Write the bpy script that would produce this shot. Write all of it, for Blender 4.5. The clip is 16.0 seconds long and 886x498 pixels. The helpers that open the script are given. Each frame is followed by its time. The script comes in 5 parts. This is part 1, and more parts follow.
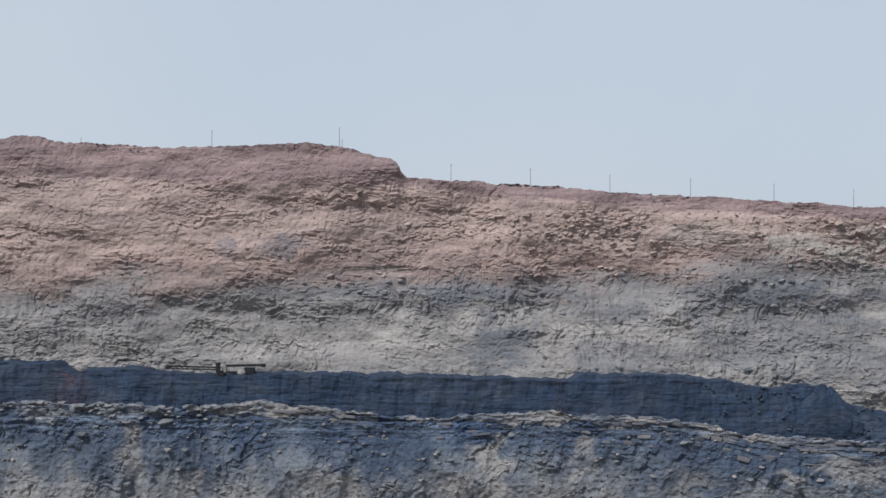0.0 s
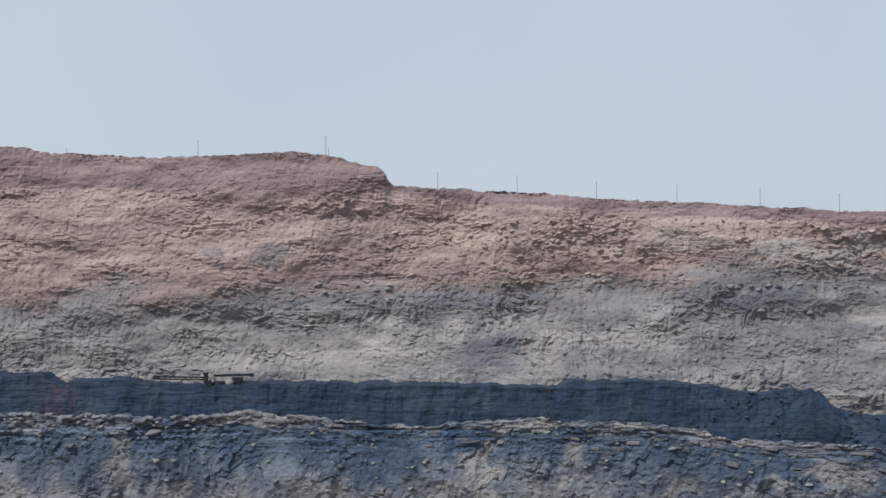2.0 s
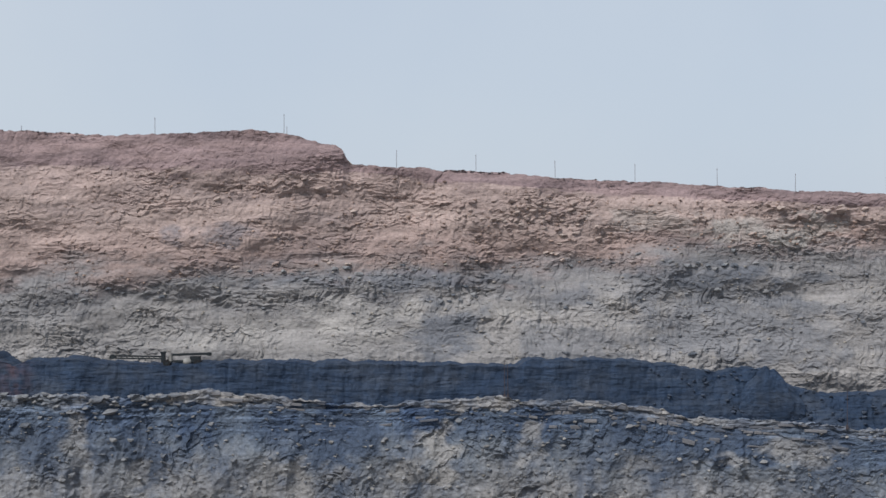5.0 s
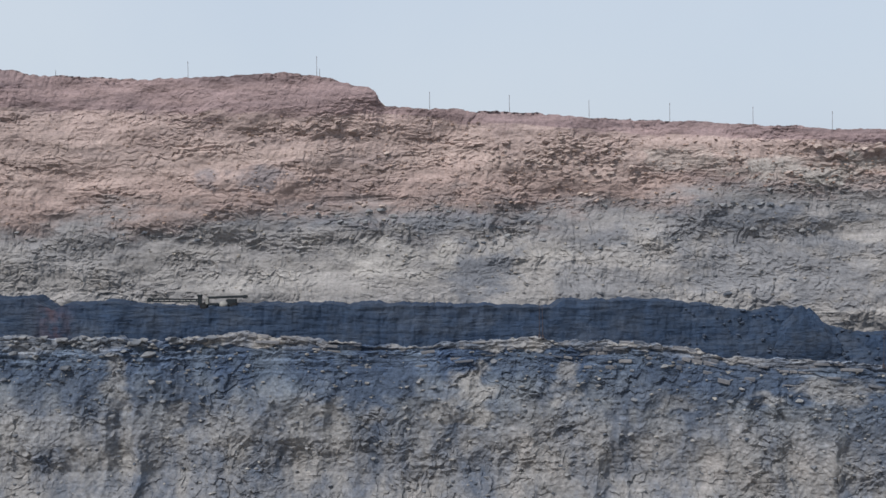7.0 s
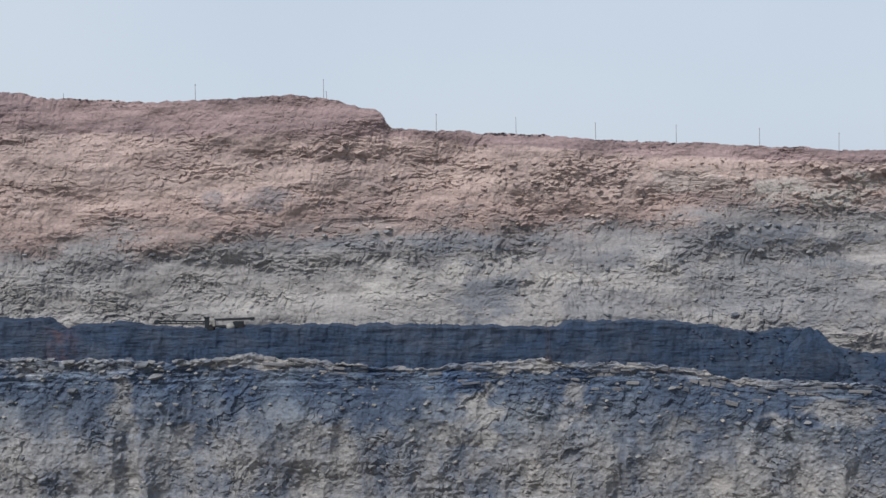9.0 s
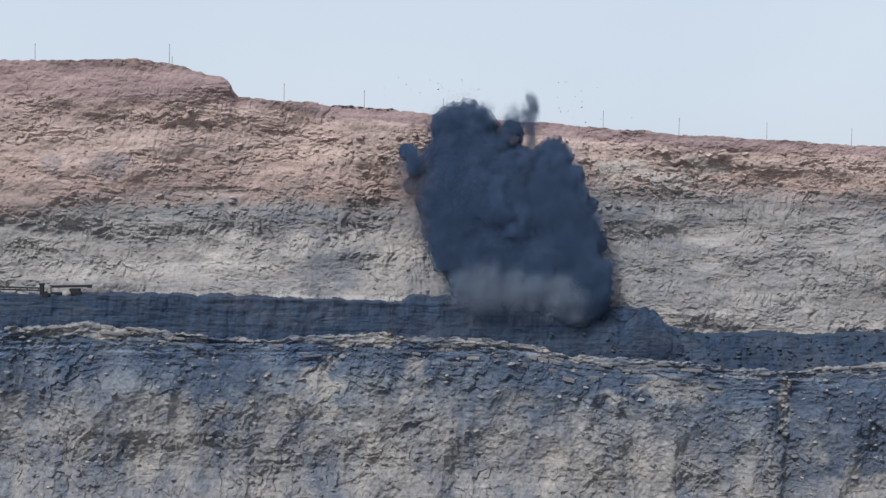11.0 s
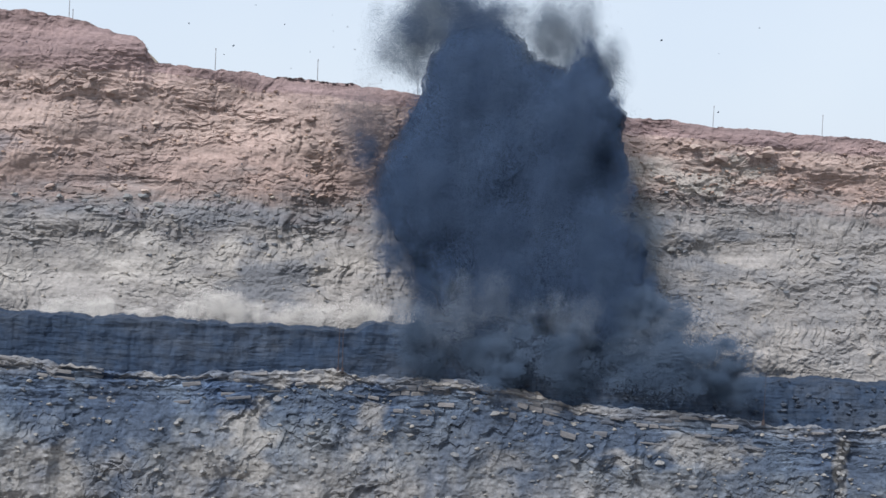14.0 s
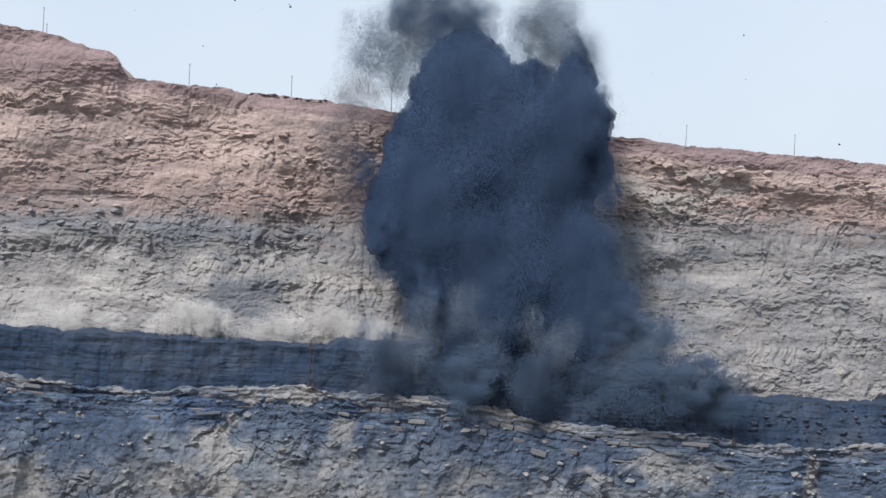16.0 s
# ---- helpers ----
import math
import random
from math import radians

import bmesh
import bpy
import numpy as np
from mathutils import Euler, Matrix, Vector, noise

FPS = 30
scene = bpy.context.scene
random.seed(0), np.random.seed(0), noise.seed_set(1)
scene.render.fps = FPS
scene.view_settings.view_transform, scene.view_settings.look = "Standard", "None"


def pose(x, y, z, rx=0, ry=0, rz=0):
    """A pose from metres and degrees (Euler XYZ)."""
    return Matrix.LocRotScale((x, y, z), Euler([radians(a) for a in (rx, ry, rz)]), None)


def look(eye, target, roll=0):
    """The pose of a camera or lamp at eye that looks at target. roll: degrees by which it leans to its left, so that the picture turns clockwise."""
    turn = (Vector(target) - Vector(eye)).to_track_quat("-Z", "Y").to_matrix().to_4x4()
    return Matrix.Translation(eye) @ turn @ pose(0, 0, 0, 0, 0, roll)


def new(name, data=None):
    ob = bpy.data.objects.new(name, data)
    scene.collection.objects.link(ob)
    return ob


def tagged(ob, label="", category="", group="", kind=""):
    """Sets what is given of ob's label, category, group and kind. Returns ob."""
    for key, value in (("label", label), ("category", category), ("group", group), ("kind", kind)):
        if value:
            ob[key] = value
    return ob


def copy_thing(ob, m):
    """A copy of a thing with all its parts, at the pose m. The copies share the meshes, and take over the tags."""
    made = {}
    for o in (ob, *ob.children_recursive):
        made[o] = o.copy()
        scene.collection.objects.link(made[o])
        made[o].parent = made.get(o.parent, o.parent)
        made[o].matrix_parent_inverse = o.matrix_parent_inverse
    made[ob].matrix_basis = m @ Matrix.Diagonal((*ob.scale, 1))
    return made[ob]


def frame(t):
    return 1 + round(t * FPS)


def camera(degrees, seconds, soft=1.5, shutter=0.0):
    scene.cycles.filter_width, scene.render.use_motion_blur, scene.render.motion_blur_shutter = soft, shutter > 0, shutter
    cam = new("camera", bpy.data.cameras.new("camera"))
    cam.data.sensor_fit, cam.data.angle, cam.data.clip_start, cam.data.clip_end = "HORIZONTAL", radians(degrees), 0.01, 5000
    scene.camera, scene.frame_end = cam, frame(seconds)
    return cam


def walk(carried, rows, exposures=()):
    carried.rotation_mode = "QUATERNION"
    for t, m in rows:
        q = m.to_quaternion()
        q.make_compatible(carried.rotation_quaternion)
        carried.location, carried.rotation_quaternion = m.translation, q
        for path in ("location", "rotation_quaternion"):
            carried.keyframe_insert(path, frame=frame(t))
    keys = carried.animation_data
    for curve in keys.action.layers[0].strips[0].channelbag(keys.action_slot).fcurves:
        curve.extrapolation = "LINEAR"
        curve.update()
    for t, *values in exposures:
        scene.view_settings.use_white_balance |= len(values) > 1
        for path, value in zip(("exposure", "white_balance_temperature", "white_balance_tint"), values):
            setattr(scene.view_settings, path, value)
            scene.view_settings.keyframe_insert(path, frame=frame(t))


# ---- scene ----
# The camera: a long lens far across an open pit, held by hand; it closes in at 11.5 s.
EYE = 30.0
cam = camera(36.0, 16.0, 1.5)
PATH = [
    (0.0, 0.00, 0.00, 0.00, 0.001, 0.001, 0.001),
    (0.5, 0.00, 0.00, 0.00, -0.370, 0.306, -0.126),
    (1.0, 0.00, 0.00, 0.00, 0.385, 0.728, 0.536),
    (1.5, 0.00, 0.00, 0.00, 0.347, 0.604, 0.614),
    (2.0, 0.00, 0.00, 0.00, -0.530, 0.326, 0.484),
    (2.5, 0.00, 0.00, 0.00, 0.144, -0.074, 0.631),
    (3.0, 0.00, 0.00, 0.00, 0.322, -0.349, 0.957),
    (3.5, 0.00, 0.00, 0.00, -0.873, -0.724, 0.455),
    (4.0, 0.00, 0.00, 0.00, -2.312, -0.514, 0.380),
    (6.3, 0.00, 0.00, 0.00, -1.780, -1.226, 0.773),
    (6.5, 0.00, 0.00, 0.00, -1.561, -1.601, 0.902),
    (7.0, 0.00, 0.00, 0.00, -0.846, -3.012, 0.887),
    (7.5, 0.00, 0.00, 0.00, -0.840, -2.080, 0.885),
    (8.0, 0.00, 0.00, 0.00, -0.527, -2.254, 0.964),
    (8.2, 0.00, 0.00, 0.00, -0.450, -2.219, 0.997),
    (10.3, 0.00, 0.00, 0.00, -2.520, -2.049, 0.715),
    (10.5, 0.00, 0.00, 0.00, -3.771, -2.072, 0.301),
    (11.0, 0.00, 0.00, 0.00, -7.000, -3.205, -0.863),
    (11.1, 0.00, 0.00, 0.00, -6.328, -3.317, -1.029),
    (11.5, 0.00, 0.00, 0.00, -8.800, -2.039, -2.586),
    (11.6, 0.70, 3.66, -0.18, -8.698, -1.947, -2.541),
    (11.7, 1.40, 7.32, -0.35, -8.596, -1.854, -2.496),
    (11.8, 2.10, 10.99, -0.53, -8.494, -1.762, -2.452),
    (11.9, 2.80, 14.65, -0.70, -8.392, -1.669, -2.407),
    (12.0, 3.50, 18.31, -0.88, -8.290, -1.577, -2.362),
    (12.5, 4.24, 21.04, -1.07, -8.374, -1.770, -2.494),
    (13.0, 3.97, 21.67, -0.90, -8.227, -1.339, -2.464),
    (13.5, 3.91, 21.79, -0.69, -7.917, -2.264, -2.413),
    (14.0, 3.91, 21.81, -0.50, -7.347, -3.078, -2.361),
    (14.5, 3.99, 21.78, -0.30, -6.761, -3.612, -2.342),
    (15.0, 4.36, 21.70, -0.04, -7.745, -2.582, -2.593),
    (15.5, 4.48, 21.67, -0.48, -7.929, -2.090, -2.628),
    (16.0, 4.76, 21.58, -0.56, -7.883, -2.275, -2.750),
]
EXPOSURES = [(0.0, 0.08), (4.0, 0.06), (6.5, 0.18), (7.0, 0.2), (7.5, 0.36), (8.2, 0.2), (10.5, 0.26), (11.5, 0.36), (12.5, 0.40), (13.5, 0.50), (14.0, 0.50), (14.5, 0.62), (15.0, 0.70), (15.5, 0.50), (16.0, 0.48)]
walk(cam, [(t, pose(x, y, EYE + z, 90 + pitch, roll, yaw)) for t, x, y, z, yaw, pitch, roll in PATH], EXPOSURES)

# ---- world and sun ----
SUN_UP, SUN_ROUND = 50.0, 222.0   # height over the horizon; compass bearing of the sun, from north (+y) clockwise
world = bpy.data.worlds.new("hazy_sky")
scene.world = world
world.use_nodes = True
wn, wl = world.node_tree.nodes, world.node_tree.links
sky = wn.new("ShaderNodeTexSky")
sky.sky_type, sky.sun_disc = "NISHITA", False
sky.sun_elevation, sky.sun_rotation = radians(SUN_UP), radians(SUN_ROUND)
sky.air_density, sky.dust_density, sky.ozone_density = 1.0, 1.5, 1.0
# pale dusty haze over the whole sky, with faint thin cloud
haze = wn.new("ShaderNodeTexNoise")
haze.inputs["Scale"].default_value, haze.inputs["Detail"].default_value = 3.0, 5.0
veil = wn.new("ShaderNodeValToRGB")
veil.color_ramp.elements[0].position, veil.color_ramp.elements[0].color = 0.35, (5.0, 5.75, 6.8, 1)
veil.color_ramp.elements[1].position, veil.color_ramp.elements[1].color = 0.72, (5.45, 6.1, 6.95, 1)
blend = wn.new("ShaderNodeMix")
blend.data_type, blend.inputs[0].default_value = "RGBA", 0.9
wl.new(wn.new("ShaderNodeTexCoord").outputs["Generated"], haze.inputs["Vector"])
wl.new(haze.outputs["Fac"], veil.inputs[0])
wl.new(sky.outputs[0], blend.inputs[6])
wl.new(veil.outputs[0], blend.inputs[7])
wl.new(blend.outputs[2], wn["Background"].inputs[0])
wn["Background"].inputs[1].default_value = 0.1

sun = new("sun", bpy.data.lights.new("sun", "SUN"))
sun.data.energy, sun.data.angle, sun.data.color = 3.4, radians(8.0), (1.0, 0.952, 0.915)
az, el = radians(SUN_ROUND), radians(SUN_UP)
sun.matrix_world = look((0, 0, 80), (-math.sin(az) * math.cos(el), -math.cos(az) * math.cos(el), 80 - math.sin(el)))


# ---- materials ----
class Mat:
    """A node material under construction."""

    def __init__(self, name, rough=0.95, metal=0.0):
        self.m = bpy.data.materials.new(name)
        self.m.use_nodes = True
        self.n, self.l = self.m.node_tree.nodes, self.m.node_tree.links
        self.b = self.n["Principled BSDF"]
        self.b.inputs["Roughness"].default_value = rough
        self.b.inputs["Metallic"].default_value = metal
        self.b.inputs["Specular IOR Level"].default_value = 0.2
        self.co = self.n.new("ShaderNodeTexCoord").outputs["Object"]

    def noise(self, scale, detail=5.0, stretch=(1, 1, 1), rough=0.55):
        mp = self.n.new("ShaderNodeMapping")
        mp.inputs["Scale"].default_value = stretch
        self.l.new(self.co, mp.inputs[0])
        t = self.n.new("ShaderNodeTexNoise")
        t.inputs["Scale"].default_value, t.inputs["Detail"].default_value = scale, detail
        t.inputs["Roughness"].default_value = rough
        self.l.new(mp.outputs[0], t.inputs["Vector"])
        return t.outputs["Fac"]

    def ramp(self, fac, stops):
        r = self.n.new("ShaderNodeValToRGB")
        el_ = r.color_ramp.elements
        while len(el_) < len(stops):
            el_.new(0.5)
        for e, (p, c) in zip(el_, stops):
            e.position, e.color = p, (*c, 1) if len(c) == 3 else c
        self.l.new(fac, r.inputs[0])
        return r.outputs[0]

    def math(self, op, a, b):
        q = self.n.new("ShaderNodeMath")
        q.operation = op
        for s, v in zip(q.inputs, (a, b)):
            if isinstance(v, (int, float)):
                s.default_value = v
            else:
                self.l.new(v, s)
        return q.outputs[0]

    def mix(self, fac, a, b, blend="MIX"):
        q = self.n.new("ShaderNodeMix")
        q.data_type, q.blend_type = "RGBA", blend
        for s, v in ((q.inputs[0], fac), (q.inputs[6], a), (q.inputs[7], b)):
            if isinstance(v, (int, float)):
                s.default_value = v
            elif isinstance(v, tuple):
                s.default_value = (*v, 1)
            else:
                self.l.new(v, s)
        return q.outputs[2]

    def attribute(self, name):
        a = self.n.new("ShaderNodeAttribute")
        a.attribute_name = name
        return a.outputs["Fac"]

    def island(self):
        return self.n.new("ShaderNodeNewGeometry").outputs["Random Per Island"]

    def object_random(self):
        return self.n.new("ShaderNodeObjectInfo").outputs["Random"]

    def finish(self, colour, bump=None, strength=0.5, distance=0.1):
        if isinstance(colour, tuple):
            self.b.inputs["Base Color"].default_value = (*colour, 1)
        else:
            self.l.new(colour, self.b.inputs["Base Color"])
        if bump is not None:
            q = self.n.new("ShaderNodeBump")
            q.inputs["Strength"].default_value, q.inputs["Distance"].default_value = strength, distance
            self.l.new(bump, q.inputs["Height"])
            self.l.new(q.outputs[0], self.b.inputs["Normal"])
        return self.m


def grey(v):
    return (v, v, v)


def slope_material():
    """Weathered overburden: grey claystone below, buff and pink weathered rock above, dull red topsoil at the rim."""
    m = Mat("weathered_slope_rock")
    s = m.attribute("strata")
    warp = m.math("MULTIPLY", m.math("SUBTRACT", m.noise(0.16, 6, (1, 1, 2.2)), 0.5), 1.1)
    fine = m.math("MULTIPLY", m.math("SUBTRACT", m.noise(0.9, 6, (0.5, 1, 2.0)), 0.5), 0.5)
    f = m.math("DIVIDE", m.math("ADD", m.math("ADD", s, warp), fine), 3.4)
    base = m.ramp(f, [(0.0, (0.245, 0.238, 0.235)), (0.14, (0.25, 0.242, 0.238)), (0.24, (0.195, 0.193, 0.20)), (0.29, (0.225, 0.196, 0.193)),
                      (0.35, (0.30, 0.232, 0.214)), (0.46, (0.335, 0.268, 0.247)), (0.56, (0.335, 0.265, 0.247)), (1.0, (0.33, 0.258, 0.24))])
    soil = m.ramp(m.math("DIVIDE", m.math("ADD", s, m.math("MULTIPLY", fine, 1.2)), 3.4), [(0.575, grey(0)), (0.605, grey(1))])
    base = m.mix(soil, base, m.ramp(m.noise(0.5, 5, (0.15, 1, 2.4)), [(0.35, (0.205, 0.155, 0.16)), (0.65, (0.262, 0.198, 0.196))]))
    blotch = m.ramp(m.noise(0.26, 7, (0.4, 1, 1.7), 0.62), [(0.3, (0.70, 0.72, 0.76)), (0.5, grey(0.97)), (0.7, grey(1.16))])
    streak = m.ramp(m.noise(0.8, 7, (0.16, 1, 2.6), 0.62), [(0.3, grey(0.76)), (0.5, grey(1.02)), (0.66, grey(1.2))])
    grain = m.ramp(m.noise(4.5, 6, (0.8, 1, 1.5), 0.72), [(0.25, grey(0.72)), (0.7, grey(1.24))])
    c = m.mix(1.0, m.mix(1.0, m.mix(1.0, base, blotch, "MULTIPLY"), streak, "MULTIPLY"), grain, "MULTIPLY")
    c = m.mix(m.attribute("pale"), c, m.mix(1.0, m.mix(1.0, (0.35, 0.338, 0.322), streak, "MULTIPLY"), grain, "MULTIPLY"))
    # one blue-grey serves bare claystone and the shade painted onto the slope
    c = m.mix(m.attribute("bare"), c, m.mix(1.0, (0.112, 0.128, 0.158), grain, "MULTIPLY"))
    return m.finish(c, m.noise(3.0, 9, (0.8, 1, 1.7), 0.72), 0.55, 0.2)


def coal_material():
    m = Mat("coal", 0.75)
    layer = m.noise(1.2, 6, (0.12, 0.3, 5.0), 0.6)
    # the blue in these tones is distance haze painted into black coal
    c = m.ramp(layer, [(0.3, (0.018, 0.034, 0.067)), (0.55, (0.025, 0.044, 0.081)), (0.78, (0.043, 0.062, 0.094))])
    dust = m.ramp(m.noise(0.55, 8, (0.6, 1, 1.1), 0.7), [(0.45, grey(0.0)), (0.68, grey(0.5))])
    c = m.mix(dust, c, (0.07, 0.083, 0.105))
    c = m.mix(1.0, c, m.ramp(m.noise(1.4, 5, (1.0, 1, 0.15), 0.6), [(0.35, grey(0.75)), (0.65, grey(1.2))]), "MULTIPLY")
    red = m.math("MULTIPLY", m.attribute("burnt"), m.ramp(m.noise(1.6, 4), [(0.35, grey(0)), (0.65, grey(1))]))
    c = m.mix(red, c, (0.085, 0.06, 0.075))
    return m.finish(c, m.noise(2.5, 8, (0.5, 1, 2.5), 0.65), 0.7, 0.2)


def lower_material():
    """Bedded mudstone and sandstone under the seam: dark thin beds on top, blocky grey-brown rock below."""
    m = Mat("bedded_rock")
    s = m.attribute("strata")
    warp = m.math("MULTIPLY", m.math("SUBTRACT", m.noise(0.2, 6, (1, 1, 1.3)), 0.5), 2.0)
    f = m.math("DIVIDE", m.math("ADD", s, warp), 3.0)
    # rock tones are shifted to blue: haze and bluish shade painted in
    base = m.ramp(f, [(0.0, (0.16, 0.175, 0.204)), (0.08, (0.086, 0.113, 0.158)), (0.28, (0.082, 0.109, 0.156)), (0.42, (0.132, 0.152, 0.182)), (0.7, (0.168, 0.178, 0.197)), (1.0, (0.19, 0.19, 0.196))])
    beds = m.ramp(m.noise(1.5, 5, (0.08, 0.2, 3.6), 0.55), [(0.36, grey(0.5)), (0.52, grey(1.0)), (0.66, grey(1.9))])
    w = m.ramp(m.math("DIVIDE", s, 1.2), [(0.0, grey(1.0)), (0.6, grey(0.5)), (1.0, grey(0.15))])
    base = m.mix(w, base, m.mix(1.0, base, beds, "MULTIPLY"))
    blotch = m.ramp(m.noise(0.24, 9, (1.5, 1, 0.65), 0.66), [(0.36, (0.50, 0.60, 0.76)), (0.48, (0.88, 0.92, 0.98)), (0.56, (1.1, 1.1, 1.08)), (0.68, (1.48, 1.43, 1.36))])
    grain = m.ramp(m.noise(3.0, 7, (1, 1, 1.2), 0.7), [(0.28, grey(0.6)), (0.7, grey(1.3))])
    c = m.mix(1.0, base, blotch, "MULTIPLY")
    c = m.mix(m.attribute("dark"), c, (0.056, 0.078, 0.12))
    c = m.mix(m.attribute("pale"), c, (0.27, 0.268, 0.265))
    c = m.mix(m.attribute("cap"), c, m.mix(1.0, (0.235, 0.232, 0.235), blotch, "MULTIPLY"))
    c = m.mix(1.0, c, grain, "MULTIPLY")
    return m.finish(c, m.noise(2.6, 9, (1, 1, 1.4), 0.72), 0.55, 0.22)


def ground_material():
    m = Mat("pit_ground")
    c = m.ramp(m.noise(0.08, 8), [(0.3, (0.16, 0.14, 0.12)), (0.6, (0.24, 0.21, 0.18)), (0.75, (0.29, 0.25, 0.21))])
    return m.finish(c, m.noise(1.2, 8), 0.6, 0.3)


def stone_material(name, dark, light):
    m = Mat(name)
    tone = m.ramp(m.object_random(), [(0.0, dark), (1.0, light)])
    g = m.ramp(m.noise(2.5, 6, (1, 1, 1.5), 0.65), [(0.3, grey(0.72)), (0.7, grey(1.15))])
    return m.finish(m.mix(1.0, tone, g, "MULTIPLY"), m.noise(5.0, 6), 0.6, 0.08)


def paint_material(name, colour, rough=0.5, metal=0.0):
    m = Mat(name, rough, metal)
    g = m.ramp(m.noise(3.0, 5), [(0.35, grey(0.8)), (0.65, grey(1.05))])
    return m.finish(m.mix(1.0, colour, g, "MULTIPLY"))


def smoke_material(name, dark, light, thin=None):
    """Billowing coal smoke or dust, lit softly as a cloud is; thin: the least and most share of light that passes through."""
    m = Mat(name, 1.0)
    m.b.inputs["Specular IOR Level"].default_value = 0.0
    c = m.ramp(m.noise(1.3, 6, (1, 1, 0.55), 0.6), [(0.32, dark), (0.68, light)])
    m.finish(c)
    geo, soft, lean, unit = m.n.new("ShaderNodeNewGeometry"), m.n.new("ShaderNodeVectorMath"), m.n.new("ShaderNodeVectorMath"), m.n.new("ShaderNodeVectorMath")
    soft.operation, soft.inputs["Scale"].default_value = "SCALE", 0.16
    lean.operation, lean.inputs[1].default_value = "ADD", (-0.25, -0.62, 0.5)
    unit.operation = "NORMALIZE"
    m.l.new(geo.outputs["Normal"], soft.inputs[0])
    m.l.new(soft.outputs[0], lean.inputs[0])
    m.l.new(lean.outputs[0], unit.inputs[0])
    m.l.new(unit.outputs[0], m.b.inputs["Normal"])
    if thin:
        out, tr, mx = m.n["Material Output"], m.n.new("ShaderNodeBsdfTransparent"), m.n.new("ShaderNodeMixShader")
        gaps = m.ramp(m.noise(1.5, 6, (1, 1, 0.7), 0.62), [(0.38, grey(thin[1])), (0.64, grey(thin[0]))])
        m.l.new(gaps, mx.inputs[0])
        m.l.new(m.b.outputs[0], mx.inputs[1])
        m.l.new(tr.outputs[0], mx.inputs[2])
        m.l.new(mx.outputs[0], out.inputs[0])
    return m.m


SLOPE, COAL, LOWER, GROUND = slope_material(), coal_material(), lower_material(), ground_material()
SANDSTONE = stone_material("buff_sandstone", (0.085, 0.10, 0.13), (0.215, 0.215, 0.225))
PINKSTONE = stone_material("pink_rock", (0.30, 0.236, 0.22), (0.45, 0.375, 0.34))
GREYSTONE = stone_material("grey_rock", (0.11, 0.125, 0.15), (0.25, 0.255, 0.262))
# loose coal carries the same painted haze blue as the seam
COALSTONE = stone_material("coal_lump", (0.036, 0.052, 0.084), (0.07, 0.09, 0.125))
POLE = paint_material("weathered_pole", (0.24, 0.24, 0.26))
STEEL = paint_material("dark_steel", (0.022, 0.028, 0.033))
WHITE = paint_material("dusty_white_paint", (0.62, 0.56, 0.52))
GREYPAINT = paint_material("dusty_grey_paint", (0.24, 0.24, 0.23))
GLASS = paint_material("dark_window_glass", (0.02, 0.03, 0.04), 0.15)
GREEN = paint_material("dark_green_paint", (0.04, 0.07, 0.065))
RUST = paint_material("rusty_post", (0.06, 0.05, 0.055))
RUBBER = paint_material("tyre_rubber", (0.02, 0.02, 0.022), 0.9)
SMOKE_DARK, SMOKE_LIGHT = (0.026, 0.045, 0.090), (0.043, 0.069, 0.122)
SMOKE = smoke_material("coal_smoke", SMOKE_DARK, SMOKE_LIGHT)
SMOKE_CORE = smoke_material("coal_smoke_core", SMOKE_DARK, SMOKE_LIGHT, (0.12, 0.5))
SMOKE_GREY = smoke_material("thinning_smoke", (0.033, 0.056, 0.108), (0.051, 0.079, 0.136))
SMOKE_VEIL = smoke_material("coal_smoke_edge", SMOKE_DARK, SMOKE_LIGHT, (0.35, 0.9))
SMOKE_THIN = smoke_material("thin_coal_smoke", (0.075, 0.105, 0.150), (0.14, 0.17, 0.21))
SMOKE_BROWN = smoke_material("brown_thin_smoke", (0.075, 0.07, 0.085), (0.12, 0.11, 0.12))
DUST = smoke_material("grey_dust", (0.078, 0.106, 0.152), (0.145, 0.176, 0.225))
DUST_DARK = smoke_material("dark_dust", (0.038, 0.062, 0.106), (0.068, 0.097, 0.147))
DUST_WHITE = smoke_material("pale_dust", (0.40, 0.40, 0.40), (0.52, 0.51, 0.50))


# ---- noise on arrays ----
def lattice(ix, iy, seed):
    h = (ix.astype(np.int64) * 374761393 + iy.astype(np.int64) * 668265263 + seed * 974634777) & 0xFFFFFFFF
    h = ((h ^ (h >> 13)) * 1274126177) & 0xFFFFFFFF
    return ((h ^ (h >> 16)) & 0xFFFF) / 32767.5 - 1.0


def value_noise(x, y, seed=0):
    ix, iy = np.floor(x), np.floor(y)
    fx, fy = x - ix, y - iy
    fx, fy = fx * fx * fx * (fx * (fx * 6 - 15) + 10), fy * fy * fy * (fy * (fy * 6 - 15) + 10)
    a, b = lattice(ix, iy, seed), lattice(ix + 1, iy, seed)
    c, d = lattice(ix, iy + 1, seed), lattice(ix + 1, iy + 1, seed)
    return (a + (b - a) * fx) * (1 - fy) + (c + (d - c) * fx) * fy


def fbm(x, y, octaves=4, seed=0, gain=0.5):
    out, amp = 0.0, 1.0
    for k in range(octaves):
        a = 0.7 * k
        out = out + amp * value_noise(x * math.cos(a) - y * math.sin(a), x * math.sin(a) + y * math.cos(a), seed + 17 * k)
        x, y, amp = x * 2.03, y * 2.03, amp * gain
    return out


